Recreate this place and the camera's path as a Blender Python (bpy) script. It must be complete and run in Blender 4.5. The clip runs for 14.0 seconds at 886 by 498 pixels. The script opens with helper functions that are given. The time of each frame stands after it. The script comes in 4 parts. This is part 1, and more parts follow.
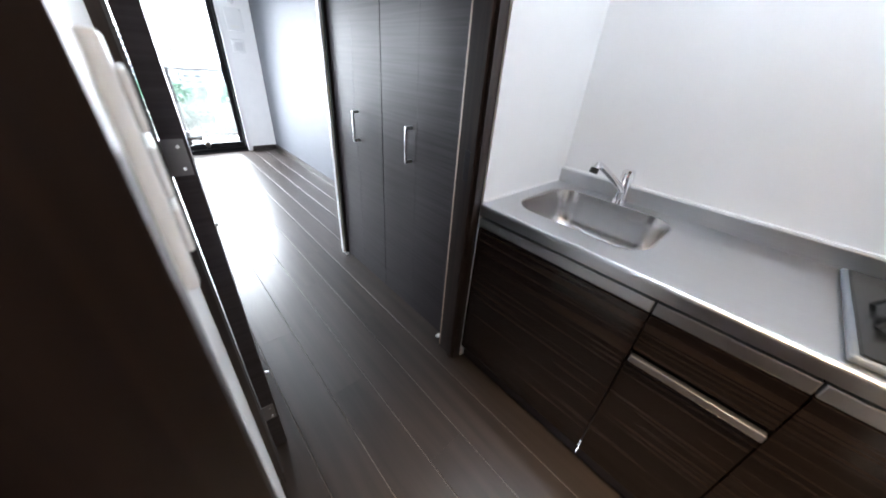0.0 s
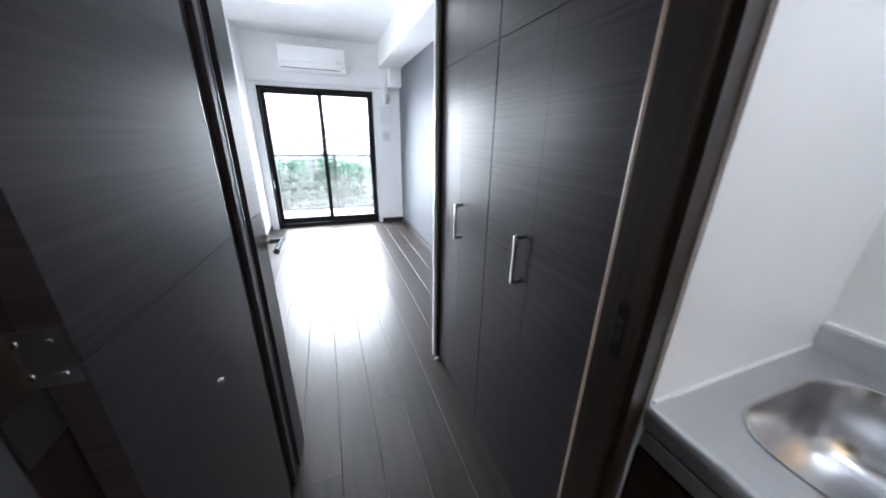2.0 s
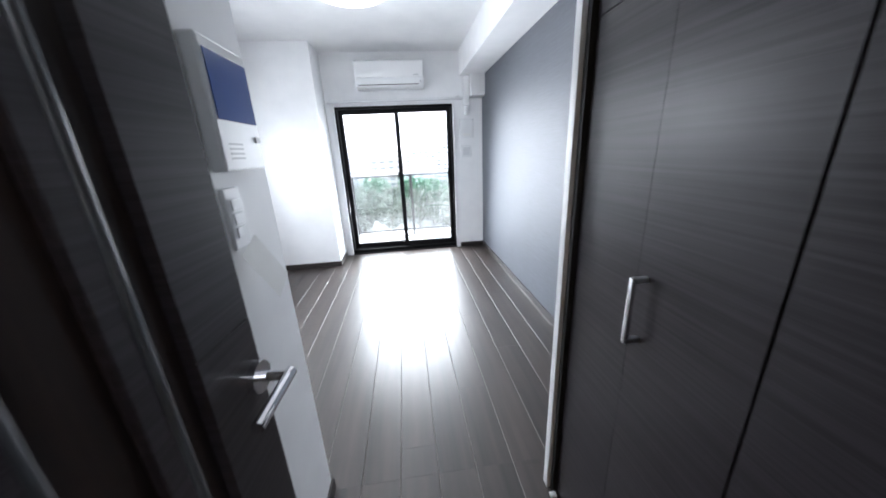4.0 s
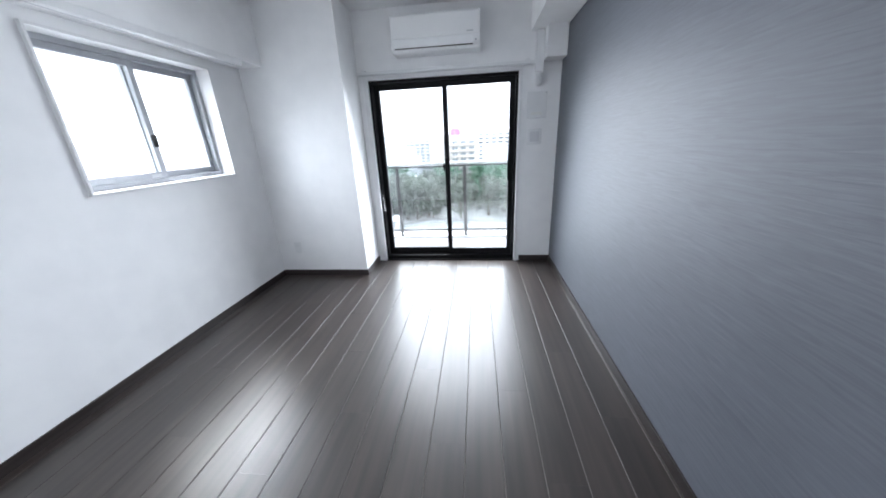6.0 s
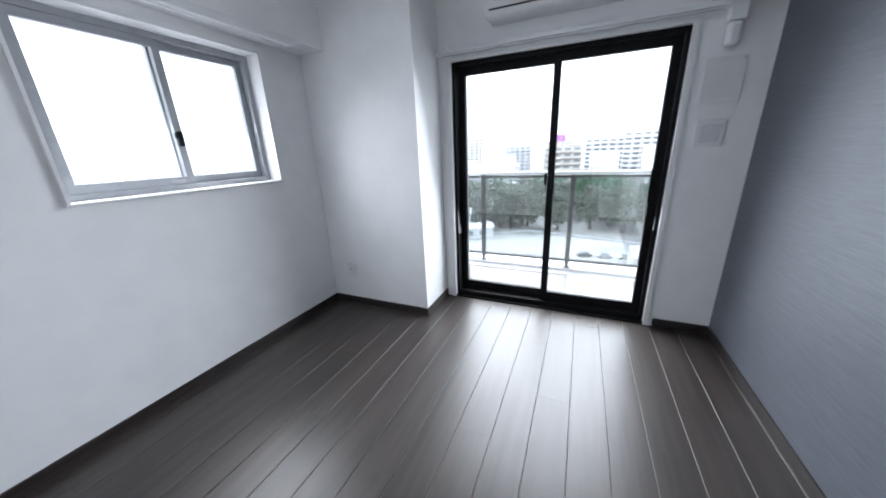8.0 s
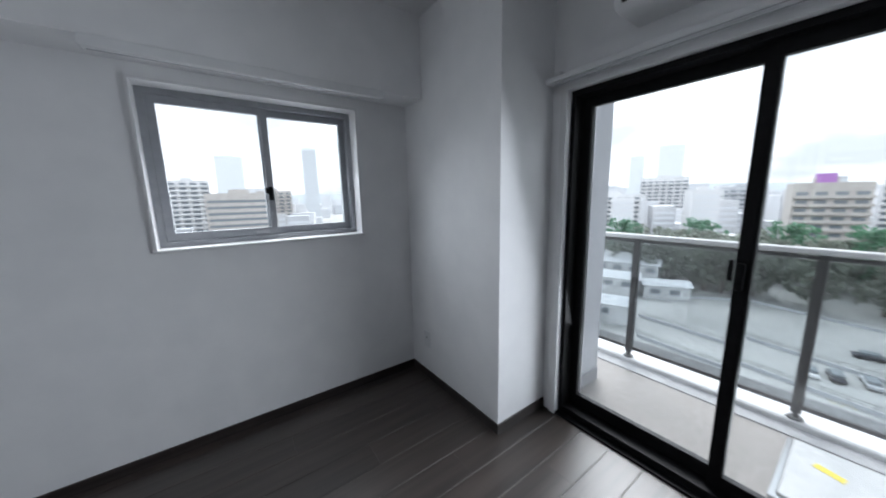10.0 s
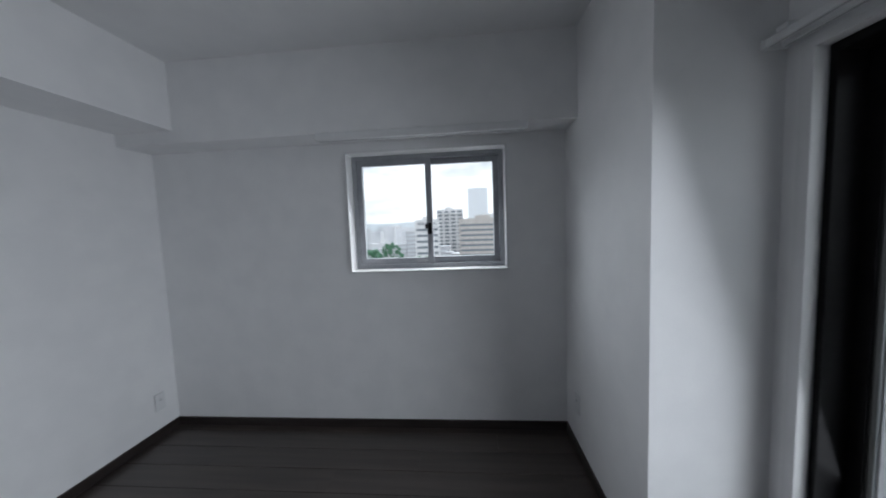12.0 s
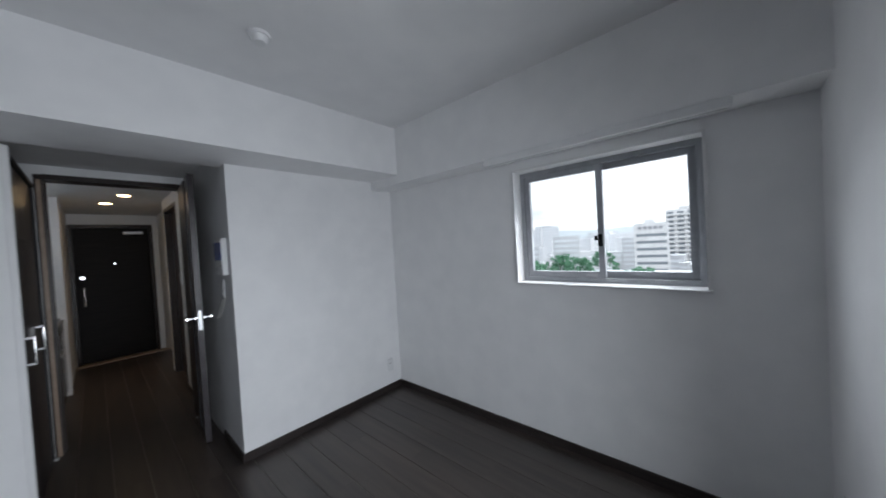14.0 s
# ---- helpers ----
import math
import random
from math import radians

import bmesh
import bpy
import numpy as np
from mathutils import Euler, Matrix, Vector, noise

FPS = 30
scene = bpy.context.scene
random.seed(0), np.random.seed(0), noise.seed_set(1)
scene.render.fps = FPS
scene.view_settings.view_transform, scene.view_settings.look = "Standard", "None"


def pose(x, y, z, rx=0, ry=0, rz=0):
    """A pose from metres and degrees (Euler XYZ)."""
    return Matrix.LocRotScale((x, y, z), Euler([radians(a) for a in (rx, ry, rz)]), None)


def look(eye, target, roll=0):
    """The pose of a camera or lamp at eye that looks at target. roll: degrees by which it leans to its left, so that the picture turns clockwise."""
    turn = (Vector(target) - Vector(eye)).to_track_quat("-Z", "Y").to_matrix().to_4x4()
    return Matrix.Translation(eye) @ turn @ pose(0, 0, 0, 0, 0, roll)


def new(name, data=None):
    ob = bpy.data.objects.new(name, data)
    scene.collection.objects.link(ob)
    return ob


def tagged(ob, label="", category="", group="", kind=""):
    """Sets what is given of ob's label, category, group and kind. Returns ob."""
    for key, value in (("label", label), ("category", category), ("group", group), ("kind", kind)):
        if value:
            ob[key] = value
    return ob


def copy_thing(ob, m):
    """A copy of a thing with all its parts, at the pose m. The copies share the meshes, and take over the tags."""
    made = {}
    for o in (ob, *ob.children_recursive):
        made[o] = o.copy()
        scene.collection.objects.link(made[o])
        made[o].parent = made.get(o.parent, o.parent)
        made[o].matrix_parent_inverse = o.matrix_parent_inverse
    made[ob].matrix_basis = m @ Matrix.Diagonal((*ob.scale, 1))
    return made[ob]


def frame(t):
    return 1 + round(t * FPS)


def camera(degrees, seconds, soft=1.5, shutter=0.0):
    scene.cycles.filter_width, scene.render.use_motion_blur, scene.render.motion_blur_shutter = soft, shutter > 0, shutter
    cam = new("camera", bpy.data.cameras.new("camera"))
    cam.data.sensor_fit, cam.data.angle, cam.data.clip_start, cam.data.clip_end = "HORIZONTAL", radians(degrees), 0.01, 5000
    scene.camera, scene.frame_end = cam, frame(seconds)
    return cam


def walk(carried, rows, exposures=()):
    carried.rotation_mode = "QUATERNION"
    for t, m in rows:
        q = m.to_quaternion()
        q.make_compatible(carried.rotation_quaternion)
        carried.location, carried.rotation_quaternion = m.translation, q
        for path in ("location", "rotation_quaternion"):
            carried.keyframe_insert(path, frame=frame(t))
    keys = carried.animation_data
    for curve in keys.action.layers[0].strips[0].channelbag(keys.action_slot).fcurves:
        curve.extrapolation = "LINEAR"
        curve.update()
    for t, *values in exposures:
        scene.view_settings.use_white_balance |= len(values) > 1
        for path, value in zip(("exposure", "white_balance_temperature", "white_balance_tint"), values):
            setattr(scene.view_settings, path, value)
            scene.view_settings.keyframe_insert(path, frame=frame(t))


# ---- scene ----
cam = camera(110.1, 14.0, soft=1.8, shutter=0.35)
PATH = [
    (0, (-1.438, -5.322, 1.287), (-0.233, -4.092, 0.27), 4.9),
    (0.5, (-1.347, -5.275, 1.311), (-0.174, -3.894, 0.462), 4.2),
    (1, (-1.247, -5.157, 1.313), (-0.227, -3.615, 0.551), 4.3),
    (1.5, (-1.168, -5.044, 1.316), (-0.312, -3.381, 0.608), 3.2),
    (2, (-1.099, -4.914, 1.325), (-0.447, -3.152, 0.638), 1.0),
    (2.5, (-1.059, -4.767, 1.327), (-0.648, -2.927, 0.659), 1.1),
    (3, (-1.051, -4.6, 1.316), (-0.832, -2.729, 0.644), -0.8),
    (3.5, (-1.057, -4.421, 1.324), (-0.867, -2.534, 0.689), -1.7),
    (4, (-1.047, -4.227, 1.321), (-0.842, -2.331, 0.719), -2.8),
    (6.3, (-0.767, -3.187, 1.311), (-1.009, -1.321, 0.635), -2.7),
    (6.5, (-0.799, -3.102, 1.295), (-1.008, -1.235, 0.61), -2.8),
    (7, (-0.833, -2.88, 1.276), (-1.146, -1.039, 0.559), -3.0),
    (7.5, (-0.866, -2.633, 1.27), (-1.454, -0.857, 0.565), -2.6),
    (7.7, (-0.891, -2.542, 1.267), (-1.561, -0.77, 0.627), -2.4),
    (9.8, (-0.807, -1.637, 1.368), (-2.302, -0.371, 0.966), -1.8),
    (10, (-0.82, -1.571, 1.355), (-2.423, -0.422, 1.021), -1.2),
    (10.5, (-0.834, -1.395, 1.361), (-2.62, -0.534, 1.105), -0.8),
    (11, (-0.828, -1.26, 1.389), (-2.757, -0.769, 1.196), -2.1),
    (11.5, (-0.814, -1.105, 1.413), (-2.799, -0.939, 1.23), -1.6),
    (12, (-0.81, -1.041, 1.41), (-2.798, -1.204, 1.26), -2.2),
    (12.5, (-0.862, -0.981, 1.409), (-2.79, -1.508, 1.327), -2.4),
    (13, (-0.884, -0.9, 1.432), (-2.7, -1.735, 1.352), -4.1),
    (13.5, (-0.886, -0.799, 1.428), (-2.546, -1.913, 1.387), -3.8),
    (14, (-0.826, -0.752, 1.435), (-2.323, -2.077, 1.397), -3.4),
]
walk(cam, [(t, look(eye, target, roll)) for t, eye, target, roll in PATH],
     [(0.0, 3.85, 6020, 10), (0.4, 4.1, 6020, 10), (1.0, 3.8, 6000, 10), (1.5, 3.6, 5950, 10), (2.5, 3.35, 5900, 10), (4.0, 3.25, 6000, 10), (6.3, 2.5, 5950, 10), (7.7, 2.2, 5950, 10), (9.8, 1.25, 6000, 10), (11.0, 0.75, 6050, 10), (12.5, 0.85, 6050, 10), (14.0, 1.12, 6080, 10)])

# ---- world, sun, exposure ----
world = bpy.data.worlds.new("overcast_sky")
scene.world = world
world.use_nodes = True
wn, wl = world.node_tree.nodes, world.node_tree.links
wn.clear()
w_out, w_bg = wn.new("ShaderNodeOutputWorld"), wn.new("ShaderNodeBackground")
w_sky = wn.new("ShaderNodeTexSky")
w_sky.sky_type, w_sky.sun_disc = "NISHITA", False
w_sky.sun_elevation, w_sky.sun_rotation = radians(55), radians(150)
w_tc, w_map = wn.new("ShaderNodeTexCoord"), wn.new("ShaderNodeMapping")
w_map.inputs["Scale"].default_value = (1.0, 1.0, 3.6)
w_n1 = wn.new("ShaderNodeTexNoise")
w_n1.inputs["Scale"].default_value, w_n1.inputs["Detail"].default_value = 2.6, 7.0
w_n1.inputs["Roughness"].default_value = 0.55
w_ramp = wn.new("ShaderNodeValToRGB")
w_ramp.color_ramp.elements[0].position, w_ramp.color_ramp.elements[1].position = 0.40, 0.62
w_ramp.color_ramp.elements[0].color = (5.0, 5.15, 5.3, 1)
w_ramp.color_ramp.elements[1].color = (11.0, 11.1, 11.2, 1)
w_mix = wn.new("ShaderNodeMixRGB")
w_mix.inputs["Fac"].default_value = 0.93
wl.new(w_tc.outputs["Generated"], w_map.inputs["Vector"])
wl.new(w_map.outputs["Vector"], w_n1.inputs["Vector"])
wl.new(w_n1.outputs["Fac"], w_ramp.inputs["Fac"])
wl.new(w_sky.outputs["Color"], w_mix.inputs["Color1"])
wl.new(w_ramp.outputs["Color"], w_mix.inputs["Color2"])
# an overcast sky is about three times as bright overhead as at the horizon
w_sep, w_el, w_lum = wn.new("ShaderNodeSeparateXYZ"), wn.new("ShaderNodeMapRange"), wn.new("ShaderNodeVectorMath")
w_el.inputs["From Max"].default_value = 1.0
w_el.inputs["To Min"].default_value, w_el.inputs["To Max"].default_value = 0.9, 2.0
w_lum.operation = "SCALE"
wl.new(w_tc.outputs["Generated"], w_sep.inputs["Vector"])
wl.new(w_sep.outputs["Z"], w_el.inputs["Value"])
wl.new(w_mix.outputs["Color"], w_lum.inputs[0])
wl.new(w_el.outputs["Result"], w_lum.inputs["Scale"])
wl.new(w_lum.outputs["Vector"], w_bg.inputs["Color"])
wl.new(w_bg.outputs["Background"], w_out.inputs["Surface"])
w_bg.inputs["Strength"].default_value = 0.10

sun = new("sun", bpy.data.lights.new("sun", "SUN"))
sun.data.energy, sun.data.angle, sun.data.color = 1.6, radians(25), (1.0, 0.97, 0.93)
sun.matrix_world = look((-40, 60, 90), (0, 0, 0))

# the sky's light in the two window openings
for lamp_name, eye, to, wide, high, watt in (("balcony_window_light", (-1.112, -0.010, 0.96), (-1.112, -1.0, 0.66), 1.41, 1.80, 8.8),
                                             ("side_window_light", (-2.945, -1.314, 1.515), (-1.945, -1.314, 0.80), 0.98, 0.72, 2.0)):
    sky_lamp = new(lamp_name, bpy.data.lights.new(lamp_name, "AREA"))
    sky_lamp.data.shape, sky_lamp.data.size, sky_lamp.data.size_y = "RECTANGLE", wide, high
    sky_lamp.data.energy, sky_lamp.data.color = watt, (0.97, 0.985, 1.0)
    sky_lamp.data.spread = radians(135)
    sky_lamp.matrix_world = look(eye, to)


# ---- materials ----
def mat(name, base, rough=0.5, metal=0.0, spec=0.5, coat=0.0):
    m = bpy.data.materials.new(name)
    m.use_nodes = True
    b = m.node_tree.nodes["Principled BSDF"]
    b.inputs["Base Color"].default_value = (*base, 1)
    b.inputs["Roughness"].default_value = rough
    b.inputs["Metallic"].default_value = metal
    b.inputs["Specular IOR Level"].default_value = spec
    b.inputs["Coat Weight"].default_value = coat
    b.inputs["Coat Roughness"].default_value = 0.08
    return m


def textured(name, c0, c1, rough=(0.4, 0.5), scale=(1, 1, 1), noise_scale=8.0, detail=6.0, bump=0.0, bump_scale=None,
             metal=0.0, lo=0.35, hi=0.65, per_piece=0.0, wear=0.0, spec=0.5, coat=0.0, distort=0.0, gap=0.002):
    """Base colour from stretched noise between c0 and c1, a second large-scale noise for wear, fine bump."""
    m = mat(name, c0, rough[0], metal, spec, coat)
    n, l = m.node_tree.nodes, m.node_tree.links
    b = n["Principled BSDF"]
    tc, mp = n.new("ShaderNodeTexCoord"), n.new("ShaderNodeMapping")
    mp.inputs["Scale"].default_value = scale
    l.new(tc.outputs["Object"], mp.inputs["Vector"])
    vec = mp.outputs["Vector"]
    if per_piece:
        info, add = n.new("ShaderNodeObjectInfo"), n.new("ShaderNodeVectorMath")
        mul = n.new("ShaderNodeVectorMath")
        mul.operation = "SCALE"
        comb = n.new("ShaderNodeCombineXYZ")
        for k in ("X", "Y", "Z"):
            l.new(info.outputs["Random"], comb.inputs[k])
        l.new(comb.outputs["Vector"], mul.inputs[0])
        mul.inputs["Scale"].default_value = 37.0
        l.new(vec, add.inputs[0])
        l.new(mul.outputs["Vector"], add.inputs[1])
        vec = add.outputs["Vector"]
    t1 = n.new("ShaderNodeTexNoise")
    t1.inputs["Scale"].default_value, t1.inputs["Detail"].default_value = noise_scale, detail
    t1.inputs["Distortion"].default_value = distort
    l.new(vec, t1.inputs["Vector"])
    r = n.new("ShaderNodeValToRGB")
    r.color_ramp.elements[0].position, r.color_ramp.elements[1].position = lo, hi
    r.color_ramp.elements[0].color, r.color_ramp.elements[1].color = (*c0, 1), (*c1, 1)
    l.new(t1.outputs["Fac"], r.inputs["Fac"])
    col = r.outputs["Color"]
    t2 = n.new("ShaderNodeTexNoise")
    t2.inputs["Scale"].default_value, t2.inputs["Detail"].default_value = 1.7, 4.0
    l.new(tc.outputs["Object"], t2.inputs["Vector"])
    if wear or per_piece:
        hsv, mr = n.new("ShaderNodeHueSaturation"), n.new("ShaderNodeMapRange")
        mr.inputs["To Min"].default_value, mr.inputs["To Max"].default_value = 1 - wear, 1 + wear
        l.new(t2.outputs["Fac"], mr.inputs["Value"])
        val = mr.outputs["Result"]
        if per_piece:
            mr2, mm = n.new("ShaderNodeMapRange"), n.new("ShaderNodeMath")
            mr2.inputs["To Min"].default_value, mr2.inputs["To Max"].default_value = 1 - per_piece, 1 + per_piece
            l.new(info.outputs["Random"], mr2.inputs["Value"])
            mm.operation = "MULTIPLY"
            l.new(val, mm.inputs[0])
            l.new(mr2.outputs["Result"], mm.inputs[1])
            val = mm.outputs["Value"]
        l.new(val, hsv.inputs["Value"])
        l.new(col, hsv.inputs["Color"])
        col = hsv.outputs["Color"]
    l.new(col, b.inputs["Base Color"])
    rr = n.new("ShaderNodeMapRange")
    rr.inputs["To Min"].default_value, rr.inputs["To Max"].default_value = rough
    l.new(t1.outputs["Fac"], rr.inputs["Value"])
    l.new(rr.outputs["Result"], b.inputs["Roughness"])
    if bump:
        bp = n.new("ShaderNodeBump")
        bp.inputs["Strength"].default_value, bp.inputs["Distance"].default_value = bump, gap
        src = t1
        if bump_scale:
            src = n.new("ShaderNodeTexNoise")
            src.inputs["Scale"].default_value, src.inputs["Detail"].default_value = bump_scale, 3.0
            l.new(tc.outputs["Object"], src.inputs["Vector"])
        l.new(src.outputs["Fac"], bp.inputs["Height"])
        l.new(bp.outputs["Normal"], b.inputs["Normal"])
    return m


def glass_mat(name, tint=(1, 1, 1), rough=0.0, gloss=1.0, glare_veil=0.0):
    """A thin pane: clear, with a mirror reflection that grows at grazing angles."""
    m = bpy.data.materials.new(name)
    m.use_nodes = True
    n, l = m.node_tree.nodes, m.node_tree.links
    n.clear()
    out, mix = n.new("ShaderNodeOutputMaterial"), n.new("ShaderNodeMixShader")
    tr, gl, lw = n.new("ShaderNodeBsdfTransparent"), n.new("ShaderNodeBsdfGlossy"), n.new("ShaderNodeLayerWeight")
    pw, ma = n.new("ShaderNodeMath"), n.new("ShaderNodeMath")
    tr.inputs["Color"].default_value = (*tint, 1)
    gl.inputs["Roughness"].default_value = rough
    gl.inputs["Color"].default_value = (gloss, gloss, gloss, 1)
    lw.inputs["Blend"].default_value = 0.5
    pw.operation, pw.inputs[1].default_value = "POWER", 5.0
    ma.operation, ma.inputs[1].default_value, ma.inputs[2].default_value = "MULTIPLY_ADD", 0.75, 0.035
    l.new(lw.outputs["Facing"], pw.inputs[0])
    l.new(pw.outputs["Value"], ma.inputs[0])
    l.new(ma.outputs["Value"], mix.inputs["Fac"])
    l.new(tr.outputs["BSDF"], mix.inputs[1])
    l.new(gl.outputs["BSDF"], mix.inputs[2])
    # translucent layer that puts a washed-out glare over the view outside
    if glare_veil:
        film, veil = n.new("ShaderNodeBsdfTranslucent"), n.new("ShaderNodeMixShader")
        film.inputs["Color"].default_value = (0.8, 0.8, 0.8, 1)
        veil_noise, amount = n.new("ShaderNodeTexNoise"), n.new("ShaderNodeMapRange")
        veil_noise.inputs["Scale"].default_value = 3.0
        amount.inputs["To Min"].default_value, amount.inputs["To Max"].default_value = glare_veil * 0.6, glare_veil * 1.4
        l.new(veil_noise.outputs["Fac"], amount.inputs["Value"])
        l.new(amount.outputs["Result"], veil.inputs["Fac"])
        l.new(mix.outputs["Shader"], veil.inputs[1])
        l.new(film.outputs["BSDF"], veil.inputs[2])
        l.new(veil.outputs["Shader"], out.inputs["Surface"])
        return m
    l.new(mix.outputs["Shader"], out.inputs["Surface"])
    return m


def glow_mat(name, color, strength):
    m = mat(name, (0.8, 0.8, 0.8), 0.4)
    b = m.node_tree.nodes["Principled BSDF"]
    b.inputs["Emission Color"].default_value = (*color, 1)
    b.inputs["Emission Strength"].default_value = strength
    return m


M_WALL = textured("white_wallpaper", (0.85, 0.855, 0.865), (0.89, 0.893, 0.90), (0.55, 0.7), noise_scale=6, bump=0.25, bump_scale=190, wear=0.01)
M_CEIL = textured("white_ceiling_paper", (0.82, 0.825, 0.835), (0.86, 0.863, 0.87), (0.7, 0.8), noise_scale=5, bump=0.25, bump_scale=160, wear=0.02)
M_PANEL = textured("white_kitchen_panel", (0.80, 0.80, 0.81), (0.83, 0.83, 0.84), (0.16, 0.24), noise_scale=3, wear=0.015)
M_GREY = textured("grey_woven_wallpaper", (0.089, 0.097, 0.115), (0.130, 0.139, 0.161), (0.5, 0.65), scale=(1, 2.4, 38), noise_scale=2.6, detail=7, bump=0.35, wear=0.14, lo=0.25, hi=0.75, gap=0.003, distort=0.9)
M_FLOOR = textured("dark_walnut_flooring", (0.0195, 0.0150, 0.0130), (0.055, 0.0415, 0.0350), (0.32, 0.37), scale=(11, 0.6, 1), noise_scale=2.4, detail=2.6, lo=0.25, hi=0.75, per_piece=0.14, wear=0.14, spec=0.8)
# pale subfloor shows through the gaps in place of glare on plank edges
M_SUBFLOOR = mat("joint_glare_pale", (0.30, 0.265, 0.24), 0.5)
M_BASE = textured("dark_baseboard_wood", (0.022, 0.017, 0.016), (0.040, 0.032, 0.030), (0.35, 0.45), scale=(1, 1, 20), noise_scale=3, bump=0.05)
M_WENGE = textured("dark_wenge_veneer", (0.0205, 0.0167, 0.0200), (0.0420, 0.0352, 0.0413), (0.30, 0.36), scale=(1, 0.9, 50), noise_scale=2.4, detail=8, bump=0.02, wear=0.06, distort=0.4, gap=0.0006, spec=0.5)
M_ENTRY = textured("near_black_steel_door", (0.008, 0.007, 0.007), (0.014, 0.012, 0.011), (0.45, 0.55), scale=(1, 1, 20), noise_scale=3, spec=0.2)
M_FRAMEWOOD = textured("dark_brown_frame_wood", (0.014, 0.009, 0.008), (0.034, 0.021, 0.017), (0.28, 0.4), scale=(24, 24, 0.8), noise_scale=2.4, detail=8, bump=0.06, wear=0.08, distort=0.4)
M_CABFRONT = textured("glossy_striped_dark_wood", (0.010, 0.0070, 0.0058), (0.040, 0.0262, 0.0198), (0.12, 0.18), scale=(1, 0.5, 30), noise_scale=2.2, detail=7, distort=0.5, lo=0.40, hi=0.78)
M_STEEL = textured("brushed_stainless", (0.60, 0.605, 0.62), (0.66, 0.665, 0.68), (0.27, 0.33), scale=(30, 1, 30), noise_scale=9, detail=3, metal=1.0, lo=0.2, hi=0.8)
M_SINK = mat("satin_stainless_bowl", (0.58, 0.58, 0.59), 0.26, 1.0)
M_CHROME = mat("chrome", (0.82, 0.82, 0.84), 0.08, 1.0)
M_ALU = textured("satin_aluminium", (0.55, 0.56, 0.58), (0.62, 0.63, 0.65), (0.28, 0.36), scale=(40, 1, 1), noise_scale=12, metal=1.0)
M_SASHGREY = textured("grey_aluminium_sash", (0.33, 0.345, 0.37), (0.38, 0.395, 0.42), (0.38, 0.45), noise_scale=20, metal=0.1)
M_BLACK = textured("black_aluminium_sash", (0.005, 0.005, 0.006), (0.009, 0.009, 0.010), (0.46, 0.54), noise_scale=30, spec=0.15)
M_DARKSTEEL = mat("dark_steel", (0.34, 0.34, 0.355), 0.36, 1.0)
M_BLACKSTEEL = mat("blackened_steel", (0.055, 0.055, 0.06), 0.32, 1.0)
M_SEAL = mat("dark_grey_door_seal", (0.075, 0.078, 0.084), 0.35)
M_RUBBER = mat("black_rubber", (0.012, 0.012, 0.012), 0.6)
M_WHITETRIM = textured("white_painted_trim", (0.78, 0.785, 0.79), (0.82, 0.82, 0.83), (0.3, 0.4), noise_scale=5, wear=0.02)
M_PLASTIC = textured("white_plastic", (0.76, 0.77, 0.78), (0.80, 0.81, 0.82), (0.3, 0.4), noise_scale=8, wear=0.02)
M_GLOSSPLASTIC = mat("glossy_white_plastic", (0.80, 0.805, 0.81), 0.16)
M_PALEPLASTIC = mat("pale_grey_plastic", (0.66, 0.67, 0.69), 0.4)
M_GREYPLASTIC = mat("grey_plastic", (0.45, 0.46, 0.48), 0.4)
M_TAN = textured("tan_edge_strip", (0.42, 0.31, 0.23), (0.50, 0.38, 0.29), (0.35, 0.45), scale=(1, 1, 6), noise_scale=6)
M_SCREEN = mat("blue_screen_film", (0.10, 0.16, 0.42), 0.12)
M_PAPER = textured("white_paper", (0.76, 0.76, 0.74), (0.80, 0.80, 0.78), (0.7, 0.8), noise_scale=14)
M_INK = mat("grey_print", (0.25, 0.25, 0.27), 0.7)
M_BEAD = mat("glossy_dark_bead", (0.075, 0.078, 0.085), 0.22, 0.0, 0.9)
M_HOBRIM = mat("blue_grey_enamel", (0.16, 0.18, 0.205), 0.22)
M_HOB = mat("black_hob_enamel", (0.012, 0.0125, 0.013), 0.22, 0.0, 0.35)
M_IRON = textured("black_cast_iron", (0.012, 0.012, 0.012), (0.025, 0.025, 0.025), (0.5, 0.65), noise_scale=60, bump=0.2)
M_GLASS = glass_mat("clear_window_glass", (0.955, 0.965, 0.96))
# only the balcony panes get the added glare layer
M_VEILGLASS = glass_mat("veiled_balcony_window_glass", (0.955, 0.965, 0.96), glare_veil=0.014)
M_RAILGLASS = glass_mat("grey_balcony_glass", (0.72, 0.75, 0.76))
M_BALCTILE = textured("beige_balcony_sheet", (0.26, 0.238, 0.224), (0.32, 0.295, 0.28), (0.55, 0.7), noise_scale=30, detail=5, bump=0.2, wear=0.12)
M_CONC = textured("grey_exterior_wall", (0.42, 0.43, 0.455), (0.49, 0.50, 0.525), (0.7, 0.8), noise_scale=25, bump=0.3, wear=0.08)
M_KERB = textured("pale_balcony_kerb", (0.52, 0.525, 0.53), (0.60, 0.605, 0.61), (0.55, 0.7), noise_scale=14, bump=0.1, wear=0.1)
M_RAILMETAL = textured("dark_grey_railing_metal", (0.016, 0.0165, 0.018), (0.024, 0.0245, 0.026), (0.45, 0.55), noise_scale=30)
M_GUTTER = textured("grey_gutter_sheet", (0.30, 0.30, 0.31), (0.37, 0.37, 0.38), (0.5, 0.6), noise_scale=18, wear=0.1)
M_YELLOW = mat("yellow_label", (0.75, 0.60, 0.05), 0.5)
